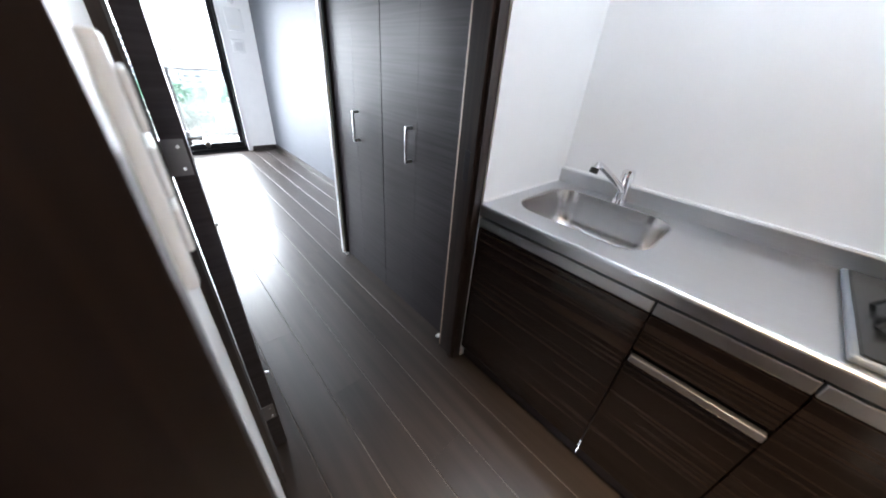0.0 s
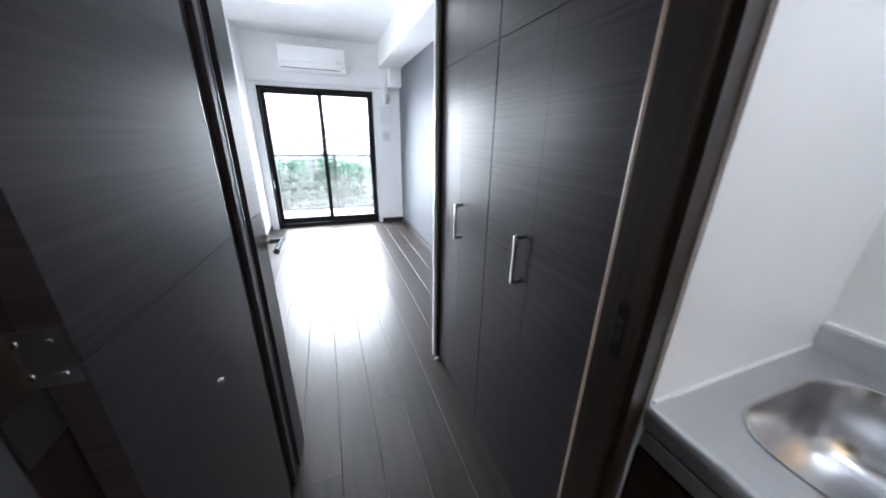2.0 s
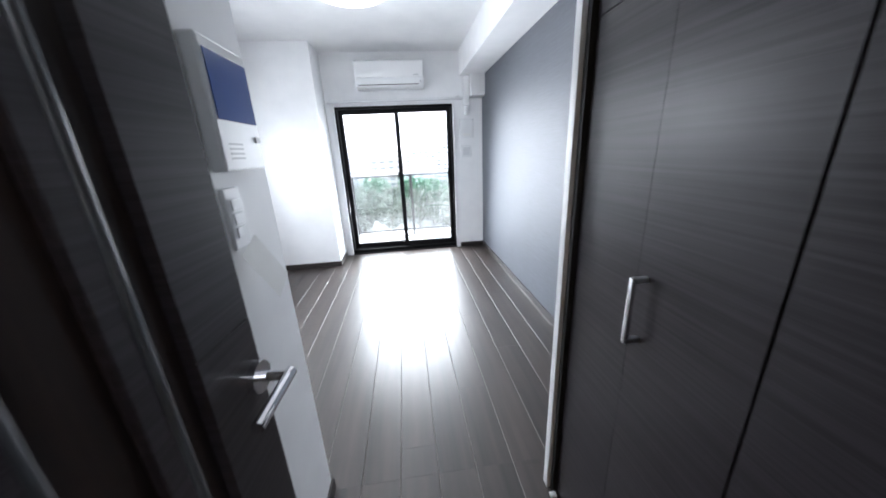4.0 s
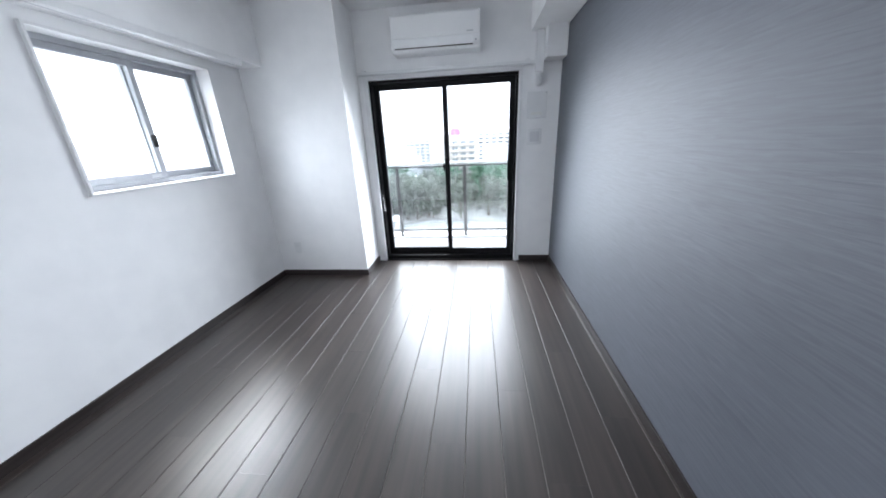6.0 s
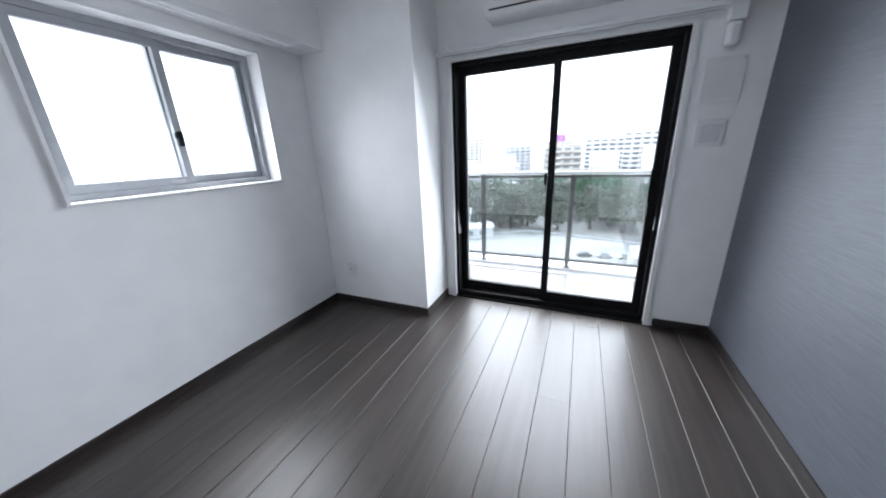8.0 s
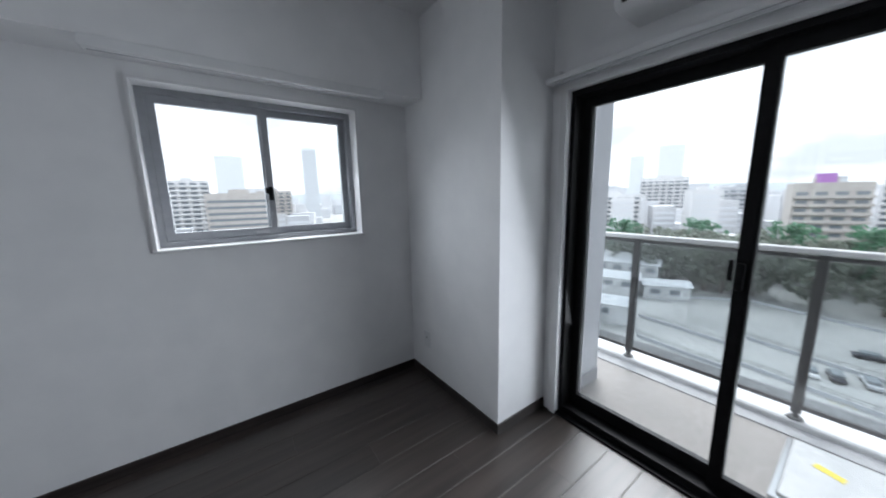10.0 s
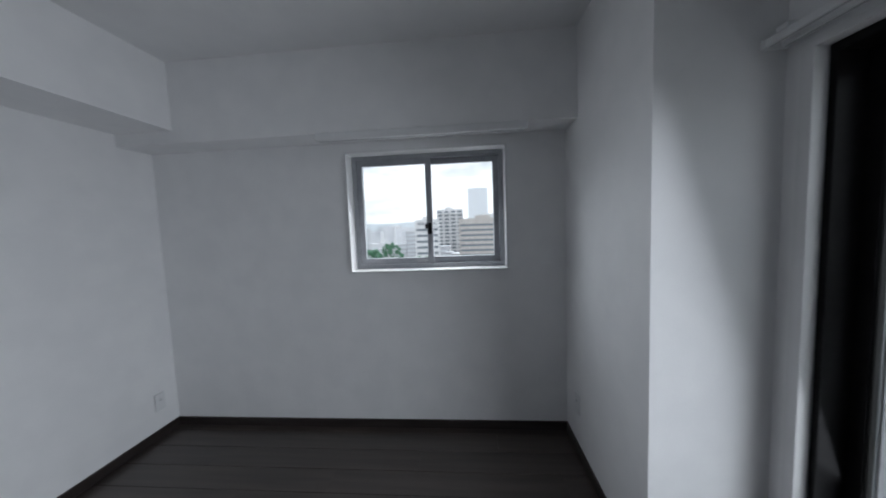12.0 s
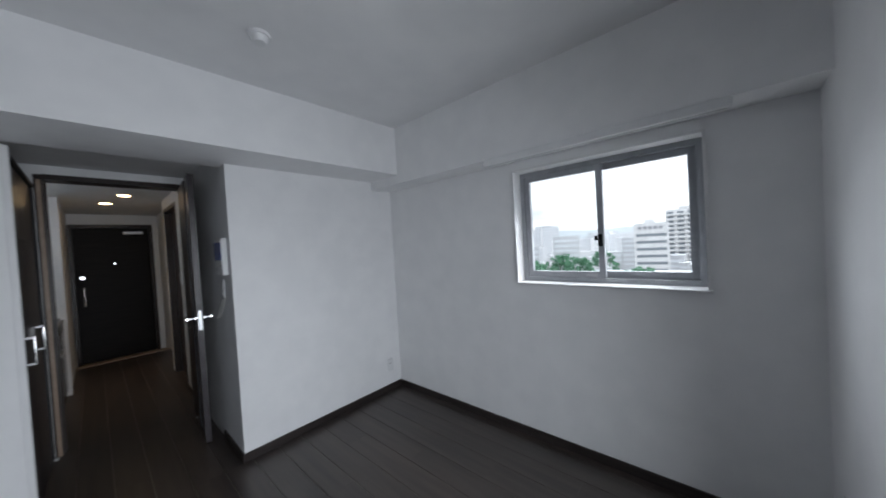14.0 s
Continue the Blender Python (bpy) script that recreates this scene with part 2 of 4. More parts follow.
M_TILE = textured("beige_entry_tile", (0.36, 0.28, 0.20), (0.44, 0.35, 0.26), (0.4, 0.5), noise_scale=12, wear=0.1)
M_LAMP = glow_mat("ceiling_lamp_diffuser", (1.0, 0.99, 0.97), 0.36)
M_DOWN = glow_mat("warm_downlight_glass", (1.0, 0.66, 0.32), 9.0)
M_STRIP = glow_mat("kitchen_strip_glow", (0.90, 0.96, 1.0), 3.5)


# ---- building helpers ----
def bx(bm, x0, x1, y0, y1, z0, z1):
    v = [bm.verts.new(p) for p in ((x0, y0, z0), (x1, y0, z0), (x1, y1, z0), (x0, y1, z0), (x0, y0, z1), (x1, y0, z1), (x1, y1, z1), (x0, y1, z1))]
    for f in ((0, 3, 2, 1), (4, 5, 6, 7), (0, 1, 5, 4), (1, 2, 6, 5), (2, 3, 7, 6), (3, 0, 4, 7)):
        bm.faces.new([v[i] for i in f])
    return bm


def box(x0, x1, y0, y1, z0, z1, bev=0.0, seg=2):
    bm = bx(bmesh.new(), x0, x1, y0, y1, z0, z1)
    if bev:
        bmesh.ops.bevel(bm, geom=bm.edges[:], offset=bev, segments=seg, affect="EDGES", profile=0.5)
    return bm


def boxes(*rows):
    bm = bmesh.new()
    for r in rows:
        bx(bm, *r)
    return bm


def rod(bm, a, b, r0, r1=None, n=16):
    """A capped round bar from a to b."""
    a, b = Vector(a), Vector(b)
    q = (b - a).to_track_quat("Z", "Y").to_matrix().to_4x4()
    bmesh.ops.create_cone(bm, cap_ends=True, segments=n, radius1=r0, radius2=r0 if r1 is None else r1, depth=(b - a).length,
                          matrix=Matrix.Translation((a + b) / 2) @ q)
    return bm


def tube(pts, r, n=10):
    """A round pipe along points, with capped ends."""
    bm, rings = bmesh.new(), []
    pts = [Vector(p) for p in pts]
    for i, p in enumerate(pts):
        d = (pts[min(i + 1, len(pts) - 1)] - pts[max(i - 1, 0)]).normalized()
        m = d.to_track_quat("Z", "Y").to_matrix()
        rings.append([bm.verts.new(p + m @ Vector((r * math.cos(k * 2 * math.pi / n), r * math.sin(k * 2 * math.pi / n), 0))) for k in range(n)])
    for u, v in zip(rings, rings[1:]):
        for k in range(n):
            bm.faces.new((u[k], u[(k + 1) % n], v[(k + 1) % n], v[k]))
    bm.faces.new(rings[0][::-1])
    bm.faces.new(rings[-1])
    return bm


def outline(poly, z0, z1):
    """A prism over a plan outline."""
    bm = bmesh.new()
    lo, hi = [bm.verts.new((x, y, z0)) for x, y in poly], [bm.verts.new((x, y, z1)) for x, y in poly]
    for i in range(len(poly)):
        j = (i + 1) % len(poly)
        bm.faces.new((lo[i], lo[j], hi[j], hi[i]))
    bm.faces.new(lo[::-1])
    bm.faces.new(hi)
    return bm


def link(name, bm, material, smooth=False):
    bmesh.ops.recalc_face_normals(bm, faces=bm.faces[:])
    me = bpy.data.meshes.new(name)
    bm.to_mesh(me)
    bm.free()
    me.materials.append(material)
    if smooth:
        me.shade_smooth()
        me.set_sharp_from_angle(angle=radians(38))
    return new(name, me)


def part(name, bm, material, parent, label="", smooth=False):
    ob = link(name, bm, material, smooth)
    ob.parent = parent
    o = parent.matrix_world.translation if parent.parent is None else parent.parent.location
    if parent.parent is None:
        ob.matrix_parent_inverse = Matrix.Translation(-parent.location)
    return tagged(ob, label)


def thing(name, at, label, category, group="", kind=""):
    ob = new(name)
    ob.location = at
    ob.empty_display_size = 0.1
    return tagged(ob, label, category, group, kind)


def solid(name, bm, material, label, category="", kind="structure", smooth=False, group=""):
    return tagged(link(name, bm, material, smooth), label, category or name.split("_")[0], group, kind)

# ---- plan of the place ----
XW, XH = -2.870, -1.448          # west wall of the room, west wall of the hall
YS, YP = -3.245, -0.410          # south wall of the room, north pillar's face
CEIL, HCEIL = 2.470, 2.190
XC = -0.575                      # closet and counter front
YC = -3.341                      # closet's north end
DN, DS = -4.500, -4.618          # partition with the room door

# ---- walls and ceilings ----
W0, W1, WZ0, WZ1 = -1.834, -0.792, 1.122, 1.908
solid("wall_west", boxes((XW - 0.20, XW, YS - 0.12, W0 - 0.008, -0.06, CEIL), (XW - 0.20, XW, W1 + 0.008, 0.20, -0.06, CEIL),
                         (XW - 0.20, XW, W0 - 0.008, W1 + 0.008, -0.06, WZ0 - 0.012), (XW - 0.20, XW, W0 - 0.008, W1 + 0.008, WZ1 + 0.010, CEIL)), M_WALL, "plain white wallpapered wall with a sliding window", "wall")
solid("pillar", box(XW, -1.935, YP, 0.20, -0.06, CEIL), M_WALL, "white wallpapered square corner pillar beside the balcony window", "pillar")
solid("wall_south", box(XW, XH, YS - 0.12, YS, -0.06, CEIL), M_WALL, "plain white wallpapered wall beside the hallway opening", "wall")
solid("beam_west", box(XW, -2.645, YS, YP, 1.985, CEIL), M_WALL, "white wallpapered ceiling beam above the side window", "beam")
solid("beam_south", box(-2.645, 0.0, YS - 0.12, -2.853, 2.062, CEIL), M_WALL, "white wallpapered ceiling beam above the hallway opening", "beam")
solid("beam_east", box(-0.290, 0.0, -2.853, 0.0, 2.190, CEIL), M_WALL, "white wallpapered ceiling beam above the grey wall", "beam")
solid("bulkhead", box(-0.172, -0.004, -0.172, 0.0, 1.950, 2.190), M_WALL, "small white boxed bulkhead in the ceiling corner", "bulkhead")
B0, B1, BZ1 = -1.880, -0.352, 1.915
solid("wall_north", boxes((-1.935, B0, 0.0, 0.20, -0.06, CEIL), (B1, 0.0, 0.0, 0.20, -0.06, CEIL), (B0, B1, 0.0, 0.20, BZ1, CEIL)),
      M_WALL, "white wallpapered wall round the balcony window", "wall")
solid("wall_east", box(0.0, 0.12, YC, 0.20, -0.06, CEIL), M_GREY, "grey accent wall with streaky woven wallpaper", "wall")
solid("ceiling", box(XW - 0.2, 0.12, YS - 0.12, 0.20, CEIL, CEIL + 0.1), M_CEIL, "plain white papered ceiling of the room", "ceiling")
for row in ((XH - 0.12, XH, DS, YS - 0.12, -0.06, CEIL), (XH - 0.12, XH, -5.152, DS, -0.06, CEIL), (XH - 0.12, XH, -5.99, -5.152, 2.06, CEIL),
            (XH - 0.12, XH, -6.10, -5.99, -0.06, CEIL), (-1.70, -1.58, -8.05, -6.10, -0.20, CEIL), (-1.58, XH - 0.12, -6.14, -6.10, -0.06, CEIL)):
    solid("wall_hall_west", box(*row), M_WALL, "plain white wallpapered hallway wall", "wall")
solid("wall_closet_return", box(XC + 0.012, 0.0, YC - 0.03, YC, -0.06, 2.045), M_WALL, "white wallpapered end wall of the closet", "wall")
solid("wall_partition", boxes((XC + 0.012, 0.10, DS, DN, -0.06, HCEIL), (XH, XC + 0.012, DS, DN, 2.125, HCEIL)), M_WALL, "white partition wall above the room door", "wall")
solid("wall_kitchen", box(0.016, 0.12, -6.25, DS, -0.06, HCEIL), M_PANEL, "glossy white kitchen wall panel", "wall")
solid("wall_kitchen_side", box(XC + 0.012, 0.016, DS - 0.006, DS, -0.06, HCEIL), M_PANEL, "glossy white kitchen side panel", "wall")
solid("wall_closet_back", box(0.0, 0.12, DN, YC, -0.06, 2.3), M_WALL, "plain closet back wall", "wall")
solid("wall_hall_east", boxes((-0.60, 0.016, -6.25, -6.15, -0.20, HCEIL), (-0.588, -0.50, -8.05, -6.25, -0.20, HCEIL)), M_WALL, "plain white hallway wall", "wall")
solid("wall_entry", boxes((-1.70, -1.512, -8.05, -7.91, -0.20, HCEIL), (-0.590, -0.50, -8.05, -7.91, -0.20, HCEIL), (-1.512, -0.590, -8.05, -7.91, 2.035, HCEIL)), M_WALL, "white wallpapered wall round the entry door", "wall")
# unseen slabs added so that no sky shines through the door gaps
solid("wall_outer", boxes((-1.80, -0.40, -8.13, -8.05, -0.20, HCEIL), (-1.66, -1.575, -6.05, -5.10, -0.06, 2.2)), M_WALL, "unseen backing wall added behind the doors against light leaks", "wall")
solid("ceiling_hall", box(-1.70, 0.12, -8.05, YS - 0.12, HCEIL, HCEIL + 0.1), M_CEIL, "white papered hallway ceiling with downlights", "ceiling")

# ---- baseboards ----
def base_run(rows, label):
    return solid("baseboard", boxes(*rows), M_BASE, label, "baseboard")

T = 0.009
base_run([(XW, XW + T, YS, YP, 0, 0.06)], "dark brown baseboard along the window wall")
base_run([(XW + T, XH, YS, YS + T, 0, 0.06), (XH, XH + T, -3.72, YS + T, 0, 0.06)], "dark brown baseboard along the hallway corner")
base_run([(XW + T, -1.935, YP - T, YP, 0, 0.06), (-1.935, -1.935 + T, YP - T, 0.0, 0, 0.06)], "dark brown baseboard round the pillar")
base_run([(-0.325, -T, -T, 0.0, 0, 0.06), (-T, 0.0, YC, 0.0, 0, 0.06)], "dark brown baseboard along the grey wall")
base_run([(XC + 0.012, -T, YC, YC + T, 0, 0.06)], "dark brown baseboard at the closet end")
base_run([(XH, XH + T, -5.150, DS - 0.02, 0, 0.06)], "dark brown baseboard in the hallway")

# ---- balcony window ----
win = thing("window_1", (-1.11, 0.08, 0), "black aluminium sliding balcony window with two glazed sashes", "window", kind="structure")
part("window_frame", boxes((-1.842, -1.820, 0.03, 0.145, 0.0, 1.892), (-0.404, -0.382, 0.03, 0.145, 0.0, 1.892),
                           (-1.820, -0.404, 0.03, 0.145, 1.866, 1.892), (-1.820, -0.404, 0.03, 0.145, 0.0, 0.052)), M_BLACK, win, "black aluminium outer frame")
for k, (a, b, y) in enumerate(((-1.818, -1.071, 0.108), (-1.117, -0.406, 0.070))):
    s = part("sash", boxes((a, a + 0.045, y, y + 0.03, 0.054, 1.864), (b - 0.045, b, y, y + 0.03, 0.054, 1.864),
                           (a + 0.045, b - 0.045, y, y + 0.03, 1.812, 1.864), (a + 0.045, b - 0.045, y, y + 0.03, 0.054, 0.124)), M_BLACK, win, "black sliding sash")
    g = link("glass_pane", box(a + 0.045, b - 0.045, y + 0.012, y + 0.018, 0.124, 1.812), M_VEILGLASS)
    g.parent, g.visible_shadow = s, False
    r = link("rubber_seal", boxes((a + 0.045, a + 0.050, y + 0.006, y + 0.024, 0.124, 1.812), (b - 0.050, b - 0.045, y + 0.006, y + 0.024, 0.124, 1.812)), M_RUBBER)
    r.parent = s
part("screen_edge", box(-1.772, -1.763, 0.139, 0.144, 0.124, 1.812, 0.001), M_ALU, win, "silvery edge strip of the insect screen")
latch = bx(box(-1.114, -1.086, 0.044, 0.070, 0.965, 1.075, 0.006), -1.136, -1.120, 0.050, 0.066, 1.00, 1.085)
part("latch", latch, M_BLACK, win, "black crescent latch")
part("sash_pull", box(-0.465, -0.445, 0.058, 0.070, 0.88, 1.10, 0.004), M_BLACK, win, "black recessed pull")
solid("trim", boxes((B0, -1.842, -0.012, 0.20, 0.0, BZ1), (-0.382, B1, -0.012, 0.20, 0.0, BZ1), (-1.842, -0.382, -0.012, 0.20, 1.892, BZ1)), M_WHITETRIM, "white painted casing round the balcony window", "trim")
solid("sill", box(-1.842, -0.382, -0.004, 0.03, 0.0, 0.012), M_BLACK, "black aluminium threshold of the balcony window", "sill")


def curtain_rail(name, axis, lo, hi, wall, z, out, label):
    """A double white curtain rail with brackets and end caps."""
    r = thing(name, ((lo + hi) / 2, wall, z) if axis == "x" else (wall, (lo + hi) / 2, z), label, "curtain rail")

    def b(u0, u1, v0, v1, z0, z1, bev=0.0):
        v0, v1 = sorted((wall + out * v0, wall + out * v1))
        return box(u0, u1, v0, v1, z0, z1, bev) if axis == "x" else box(v0, v1, u0, u1, z0, z1, bev)
    for v in (0.028, 0.075):
        part("rail", b(lo, hi, v, v + 0.022, z, z + 0.024, 0.003), M_PLASTIC, r, "white rail track")
        part("slot", b(lo + 0.01, hi - 0.01, v + 0.008, v + 0.014, z - 0.002, z), M_GREYPLASTIC, r, "grey runner slot")
    for u in (lo + 0.06, (lo + hi) / 2, hi - 0.06):
        part("bracket", b(u - 0.018, u + 0.018, 0.0, 0.10, z + 0.024, z + 0.038, 0.002), M_PLASTIC, r, "white bracket")
    for u in (lo, hi):
        part("end_cap", b(u - 0.006, u + 0.006, 0.022, 0.102, z - 0.005, z + 0.025, 0.004), M_PLASTIC, r, "white end cap")
    return r


curtain_rail("curtain_rail", "x", -1.905, -0.26, 0.0, 1.925, -1, "white double curtain rail above the balcony window")
side_rail = curtain_rail("curtain_rail", "y", -1.925, -0.690, -2.728, 1.950, 1, "white double curtain rail under the beam above the side window")
part("fascia", box(-2.640, -2.627, -1.925, -0.690, 1.940, 1.984, 0.003), M_PLASTIC, side_rail, "white rail fascia")

# ---- side window ----
sw = thing("window_2", (XW, -1.31, WZ0), "small grey aluminium sliding window in a white reveal", "window", kind="structure")
part("window_casing", boxes((XW - 0.16, XW + 0.022, W0 - 0.012, W0, WZ0 - 0.012, WZ1 + 0.014), (XW - 0.16, XW + 0.022, W1, W1 + 0.014, WZ0 - 0.012, WZ1 + 0.014),
                            (XW - 0.16, XW + 0.022, W0, W1, WZ1, WZ1 + 0.014)), M_WHITETRIM, sw, "white painted casing")
part("sill", box(XW - 0.16, XW + 0.028, W0 - 0.018, W1 + 0.020, WZ0 - 0.014, WZ0 - 0.001, 0.003), M_WHITETRIM, sw, "white window sill")
fx = XW - 0.165
part("window_frame", boxes((fx, fx + 0.08, W0, W0 + 0.030, WZ0, WZ1), (fx, fx + 0.08, W1 - 0.030, W1, WZ0, WZ1), (fx, fx + 0.08, W0 + 0.030, W1 - 0.030, WZ1 - 0.030, WZ1),
                           (fx, fx + 0.08, W0 + 0.030, W1 - 0.030, WZ0, WZ0 + 0.028)), M_SASHGREY, sw, "grey aluminium frame")
for a, b, x in ((W0 + 0.031, -1.282, fx + 0.045), (-1.327, W1 - 0.031, fx + 0.012)):
    z0, z1 = WZ0 + 0.029, WZ1 - 0.031
    s = part("sash", boxes((x, x + 0.028, a, a + 0.036, z0, z1), (x, x + 0.028, b - 0.036, b, z0, z1), (x, x + 0.028, a + 0.036, b - 0.036, z1 - 0.036, z1),
                           (x, x + 0.028, a + 0.036, b - 0.036, z0, z0 + 0.042)), M_SASHGREY, sw, "grey sliding sash")
    for nm, bmm, mm in (("glass_pane", box(x + 0.011, x + 0.017, a + 0.036, b - 0.036, z0 + 0.042, z1 - 0.036), M_GLASS),):
        g = link(nm, bmm, mm)
        g.parent, g.visible_shadow = s, False
part("latch", bx(box(fx + 0.073, fx + 0.092, -1.316, -1.288, 1.355, 1.435, 0.005), fx + 0.092, fx + 0.104, -1.332, -1.316, 1.395, 1.425), M_BLACK, sw, "black crescent latch")
part("sash_pull", box(fx + 0.073, fx + 0.080, -1.40, -1.33, WZ0 + 0.040, WZ0 + 0.058, 0.002), M_GREYPLASTIC, sw, "grey finger pull")

def grooved(x0, x1, y0, y1, z0, z1, grooves, side, depth=0.003, half=0.002):
    """A slab whose face towards side (+1: x1, -1: x0) carries V-cut horizontal grooves."""
    face, back = (x1, x0) if side > 0 else (x0, x1)
    prof = [(face, z0)]
    for g in grooves:
        prof += [(face, g - half), (face - side * depth, g), (face, g + half)]
    prof += [(face, z1), (back, z1), (back, z0)]
    bm = bmesh.new()
    ra, rb = [bm.verts.new((x, y0, z)) for x, z in prof], [bm.verts.new((x, y1, z)) for x, z in prof]
    for i in range(len(prof)):
        j = (i + 1) % len(prof)
        bm.faces.new((ra[i], ra[j], rb[j], rb[i]))
    bm.faces.new(ra)
    bm.faces.new(rb[::-1])
    return bm


# ---- room door ----
dj = thing("door_frame", (-1.0, -4.568, 0), "dark brown wooden door frame with a steel strike plate", "door frame", kind="structure")
part("jamb", boxes((XH, -1.432, DS - 0.016, DN + 0.012, 0, 2.125)), M_FRAMEWOOD, dj)
part("jamb", boxes((-0.606, XC + 0.012, DS + 0.002, DN - 0.012, 0, 2.125)), M_FRAMEWOOD, dj)
part("head", boxes((-1.432, -0.606, DS - 0.016, DN + 0.012, 2.085, 2.125)), M_FRAMEWOOD, dj)
part("stop_strip", boxes((-1.432, -1.426, -4.600, -4.560, 0, 2.085)), M_SEAL, dj, "dark grey rubber door seal")
part("stop_strip", boxes((-0.618, -0.606, -4.600, -4.580, 0, 2.085)), M_FRAMEWOOD, dj)
part("edge_strip", box(-0.598, -0.575, DN - 0.012, DN + 0.006, 0, 2.085, 0.004), M_TAN, dj, "tan edge strip")
sp = part("strike_plate", box(-0.609, -0.6055, -4.574, -4.546, 0.925, 1.035, 0.001), M_BLACKSTEEL, dj, "blackened steel strike plate")
part("strike_slot", boxes((-0.6095, -0.6088, -4.567, -4.553, 0.955, 0.985), (-0.6095, -0.6088, -4.566, -4.554, 0.995, 1.010)), M_RUBBER, dj, "dark latch slot")

door = thing("door_1", (-1.345, -4.490, 0), "dark wenge room door standing open with a chrome lever", "door", kind="structure")
L0, L1 = -4.490, -3.715          # hinge edge, free edge
part("leaf", grooved(-1.365, -1.325, L0, -4.006, 0.010, 2.075, (1.074,), 1), M_WENGE, door)
part("lock_stile", grooved(-1.365, -1.325, -3.835, L1, 0.010, 2.075, (1.074,), 1), M_WENGE, door)
part("slot_panel", boxes((-1.360, -1.343, -4.006, -3.835, 0.010, 2.075)), M_FRAMEWOOD, door, "recessed dark band")
part("middle_bar", box(-1.343, -1.328, -3.918, -3.890, 0.012, 2.073, 0.002), M_WENGE, door, "raised dark bar")
for yb in (-3.998, -3.881):
    part("slot_bead", rod(bmesh.new(), (-1.335, yb, 0.012), (-1.335, yb, 2.073), 0.0085, n=18), M_BEAD, door, "glossy dark half-round bead", True)
hx, hy, hz = -1.325, -3.736, 0.972
lever = part("lever", rod(rod(bmesh.new(), (hx, hy, hz), (hx + 0.012, hy, hz), 0.027, n=28), (hx + 0.010, hy, hz), (hx + 0.062, hy, hz), 0.009, n=16), M_CHROME, door, "chrome lever handle", True)
arm = link("lever_arm", rod(bmesh.new(), (hx + 0.056, hy + 0.010, hz), (hx + 0.056, hy - 0.104, hz - 0.004), 0.0095, 0.0095, 18), M_CHROME, True)
arm.parent = lever
part("lever", rod(rod(rod(bmesh.new(), (-1.365, hy, hz), (-1.377, hy, hz), 0.027, n=28), (-1.377, hy, hz), (-1.420, hy, hz), 0.009, n=16), (-1.415, hy + 0.01, hz), (-1.415, hy - 0.115, hz), 0.0095), M_CHROME, door, "chrome lever handle", True)
part("door_stop", rod(bmesh.new(), (-1.325, -4.16, 0.050), (-1.310, -4.16, 0.050), 0.009, 0.007, 14), M_CHROME, door, "small chrome door stop", True)
part("latch_plate", box(-1.356, -1.334, L1, L1 + 0.002, 0.88, 1.03), M_ALU, door, "steel latch plate")
part("door_bumper", rod(bmesh.new(), (-1.325, -4.240, 0.822), (-1.316, -4.240, 0.822), 0.007, 0.005, 14), M_CHROME, door, "small chrome stud", True)
for z in (0.22, 1.088, 1.86):
    h = part("hinge", boxes((-1.392, -1.330, L0 - 0.0025, L0, z - 0.036, z + 0.036)), M_DARKSTEEL, door, "steel hinge leaf")
    k = link("hinge_pin", rod(rod(bmesh.new(), (-1.394, L0 - 0.006, z - 0.07), (-1.394, L0 - 0.006, z + 0.040), 0.006, n=12), (-1.394, L0 - 0.006, z + 0.040), (-1.394, L0 - 0.006, z + 0.046), 0.008, 0.004, 12), M_CHROME, True)
    k.parent = h
    scr = bmesh.new()
    for dx, dz in ((-0.012, 0.022), (-0.042, 0.022), (-0.012, -0.022), (-0.042, -0.022)):
        rod(scr, (-1.330 + dx, L0 - 0.0025, z + dz), (-1.330 + dx, L0 - 0.004, z + dz), 0.0035, n=10)
    q = link("screw", scr, M_CHROME)
    q.parent = h
    part("hinge_plate", boxes((-1.4318, -1.4290, DN - 0.052, DN + 0.006, z - 0.105, z - 0.040)), M_DARKSTEEL, dj, "steel hinge plate on the frame")
door.location = (-1.402, -4.505, 0)
door.rotation_euler = (0, 0, radians(-4.3))

# ---- bathroom door and entry door ----
bd = thing("door_2", (XH - 0.06, -5.59, 0), "dark closed bathroom door in a dark wooden frame", "door", kind="structure")
part("jamb", boxes((XH - 0.12, XH + 0.002, -5.194, -5.152, 0, 2.06)), M_FRAMEWOOD, bd)
part("jamb", boxes((XH - 0.12, XH + 0.002, -5.99, -5.948, 0, 2.06)), M_FRAMEWOOD, bd)
part("head", boxes((XH - 0.12, XH + 0.002, -5.948, -5.194, 2.02, 2.06)), M_FRAMEWOOD, bd)
part("leaf", box(XH - 0.105, XH - 0.070, -5.946, -5.196, 0.008, 2.018, 0.002), M_WENGE, bd)
part("lever", rod(rod(rod(bmesh.new(), (XH - 0.070, -5.29, 0.96), (XH - 0.060, -5.29, 0.96), 0.025, n=24), (XH - 0.06, -5.29, 0.96), (XH - 0.03, -5.29, 0.96), 0.008), (XH - 0.03, -5.285, 0.96), (XH - 0.03, -5.40, 0.96), 0.008), M_CHROME, bd, "chrome lever handle", True)
EY = -7.91                       # face of the entry wall
ed = thing("door_3", (-1.05, EY - 0.04, -0.05), "dark steel entry door with a chrome handle and closer", "door", kind="structure")
part("door_frame", boxes((-1.512, -1.470, EY - 0.12, EY + 0.010, -0.08, 2.035), (-0.632, -0.590, EY - 0.12, EY + 0.010, -0.08, 2.035), (-1.470, -0.632, EY - 0.12, EY + 0.010, 1.985, 2.035)), M_FRAMEWOOD, ed)
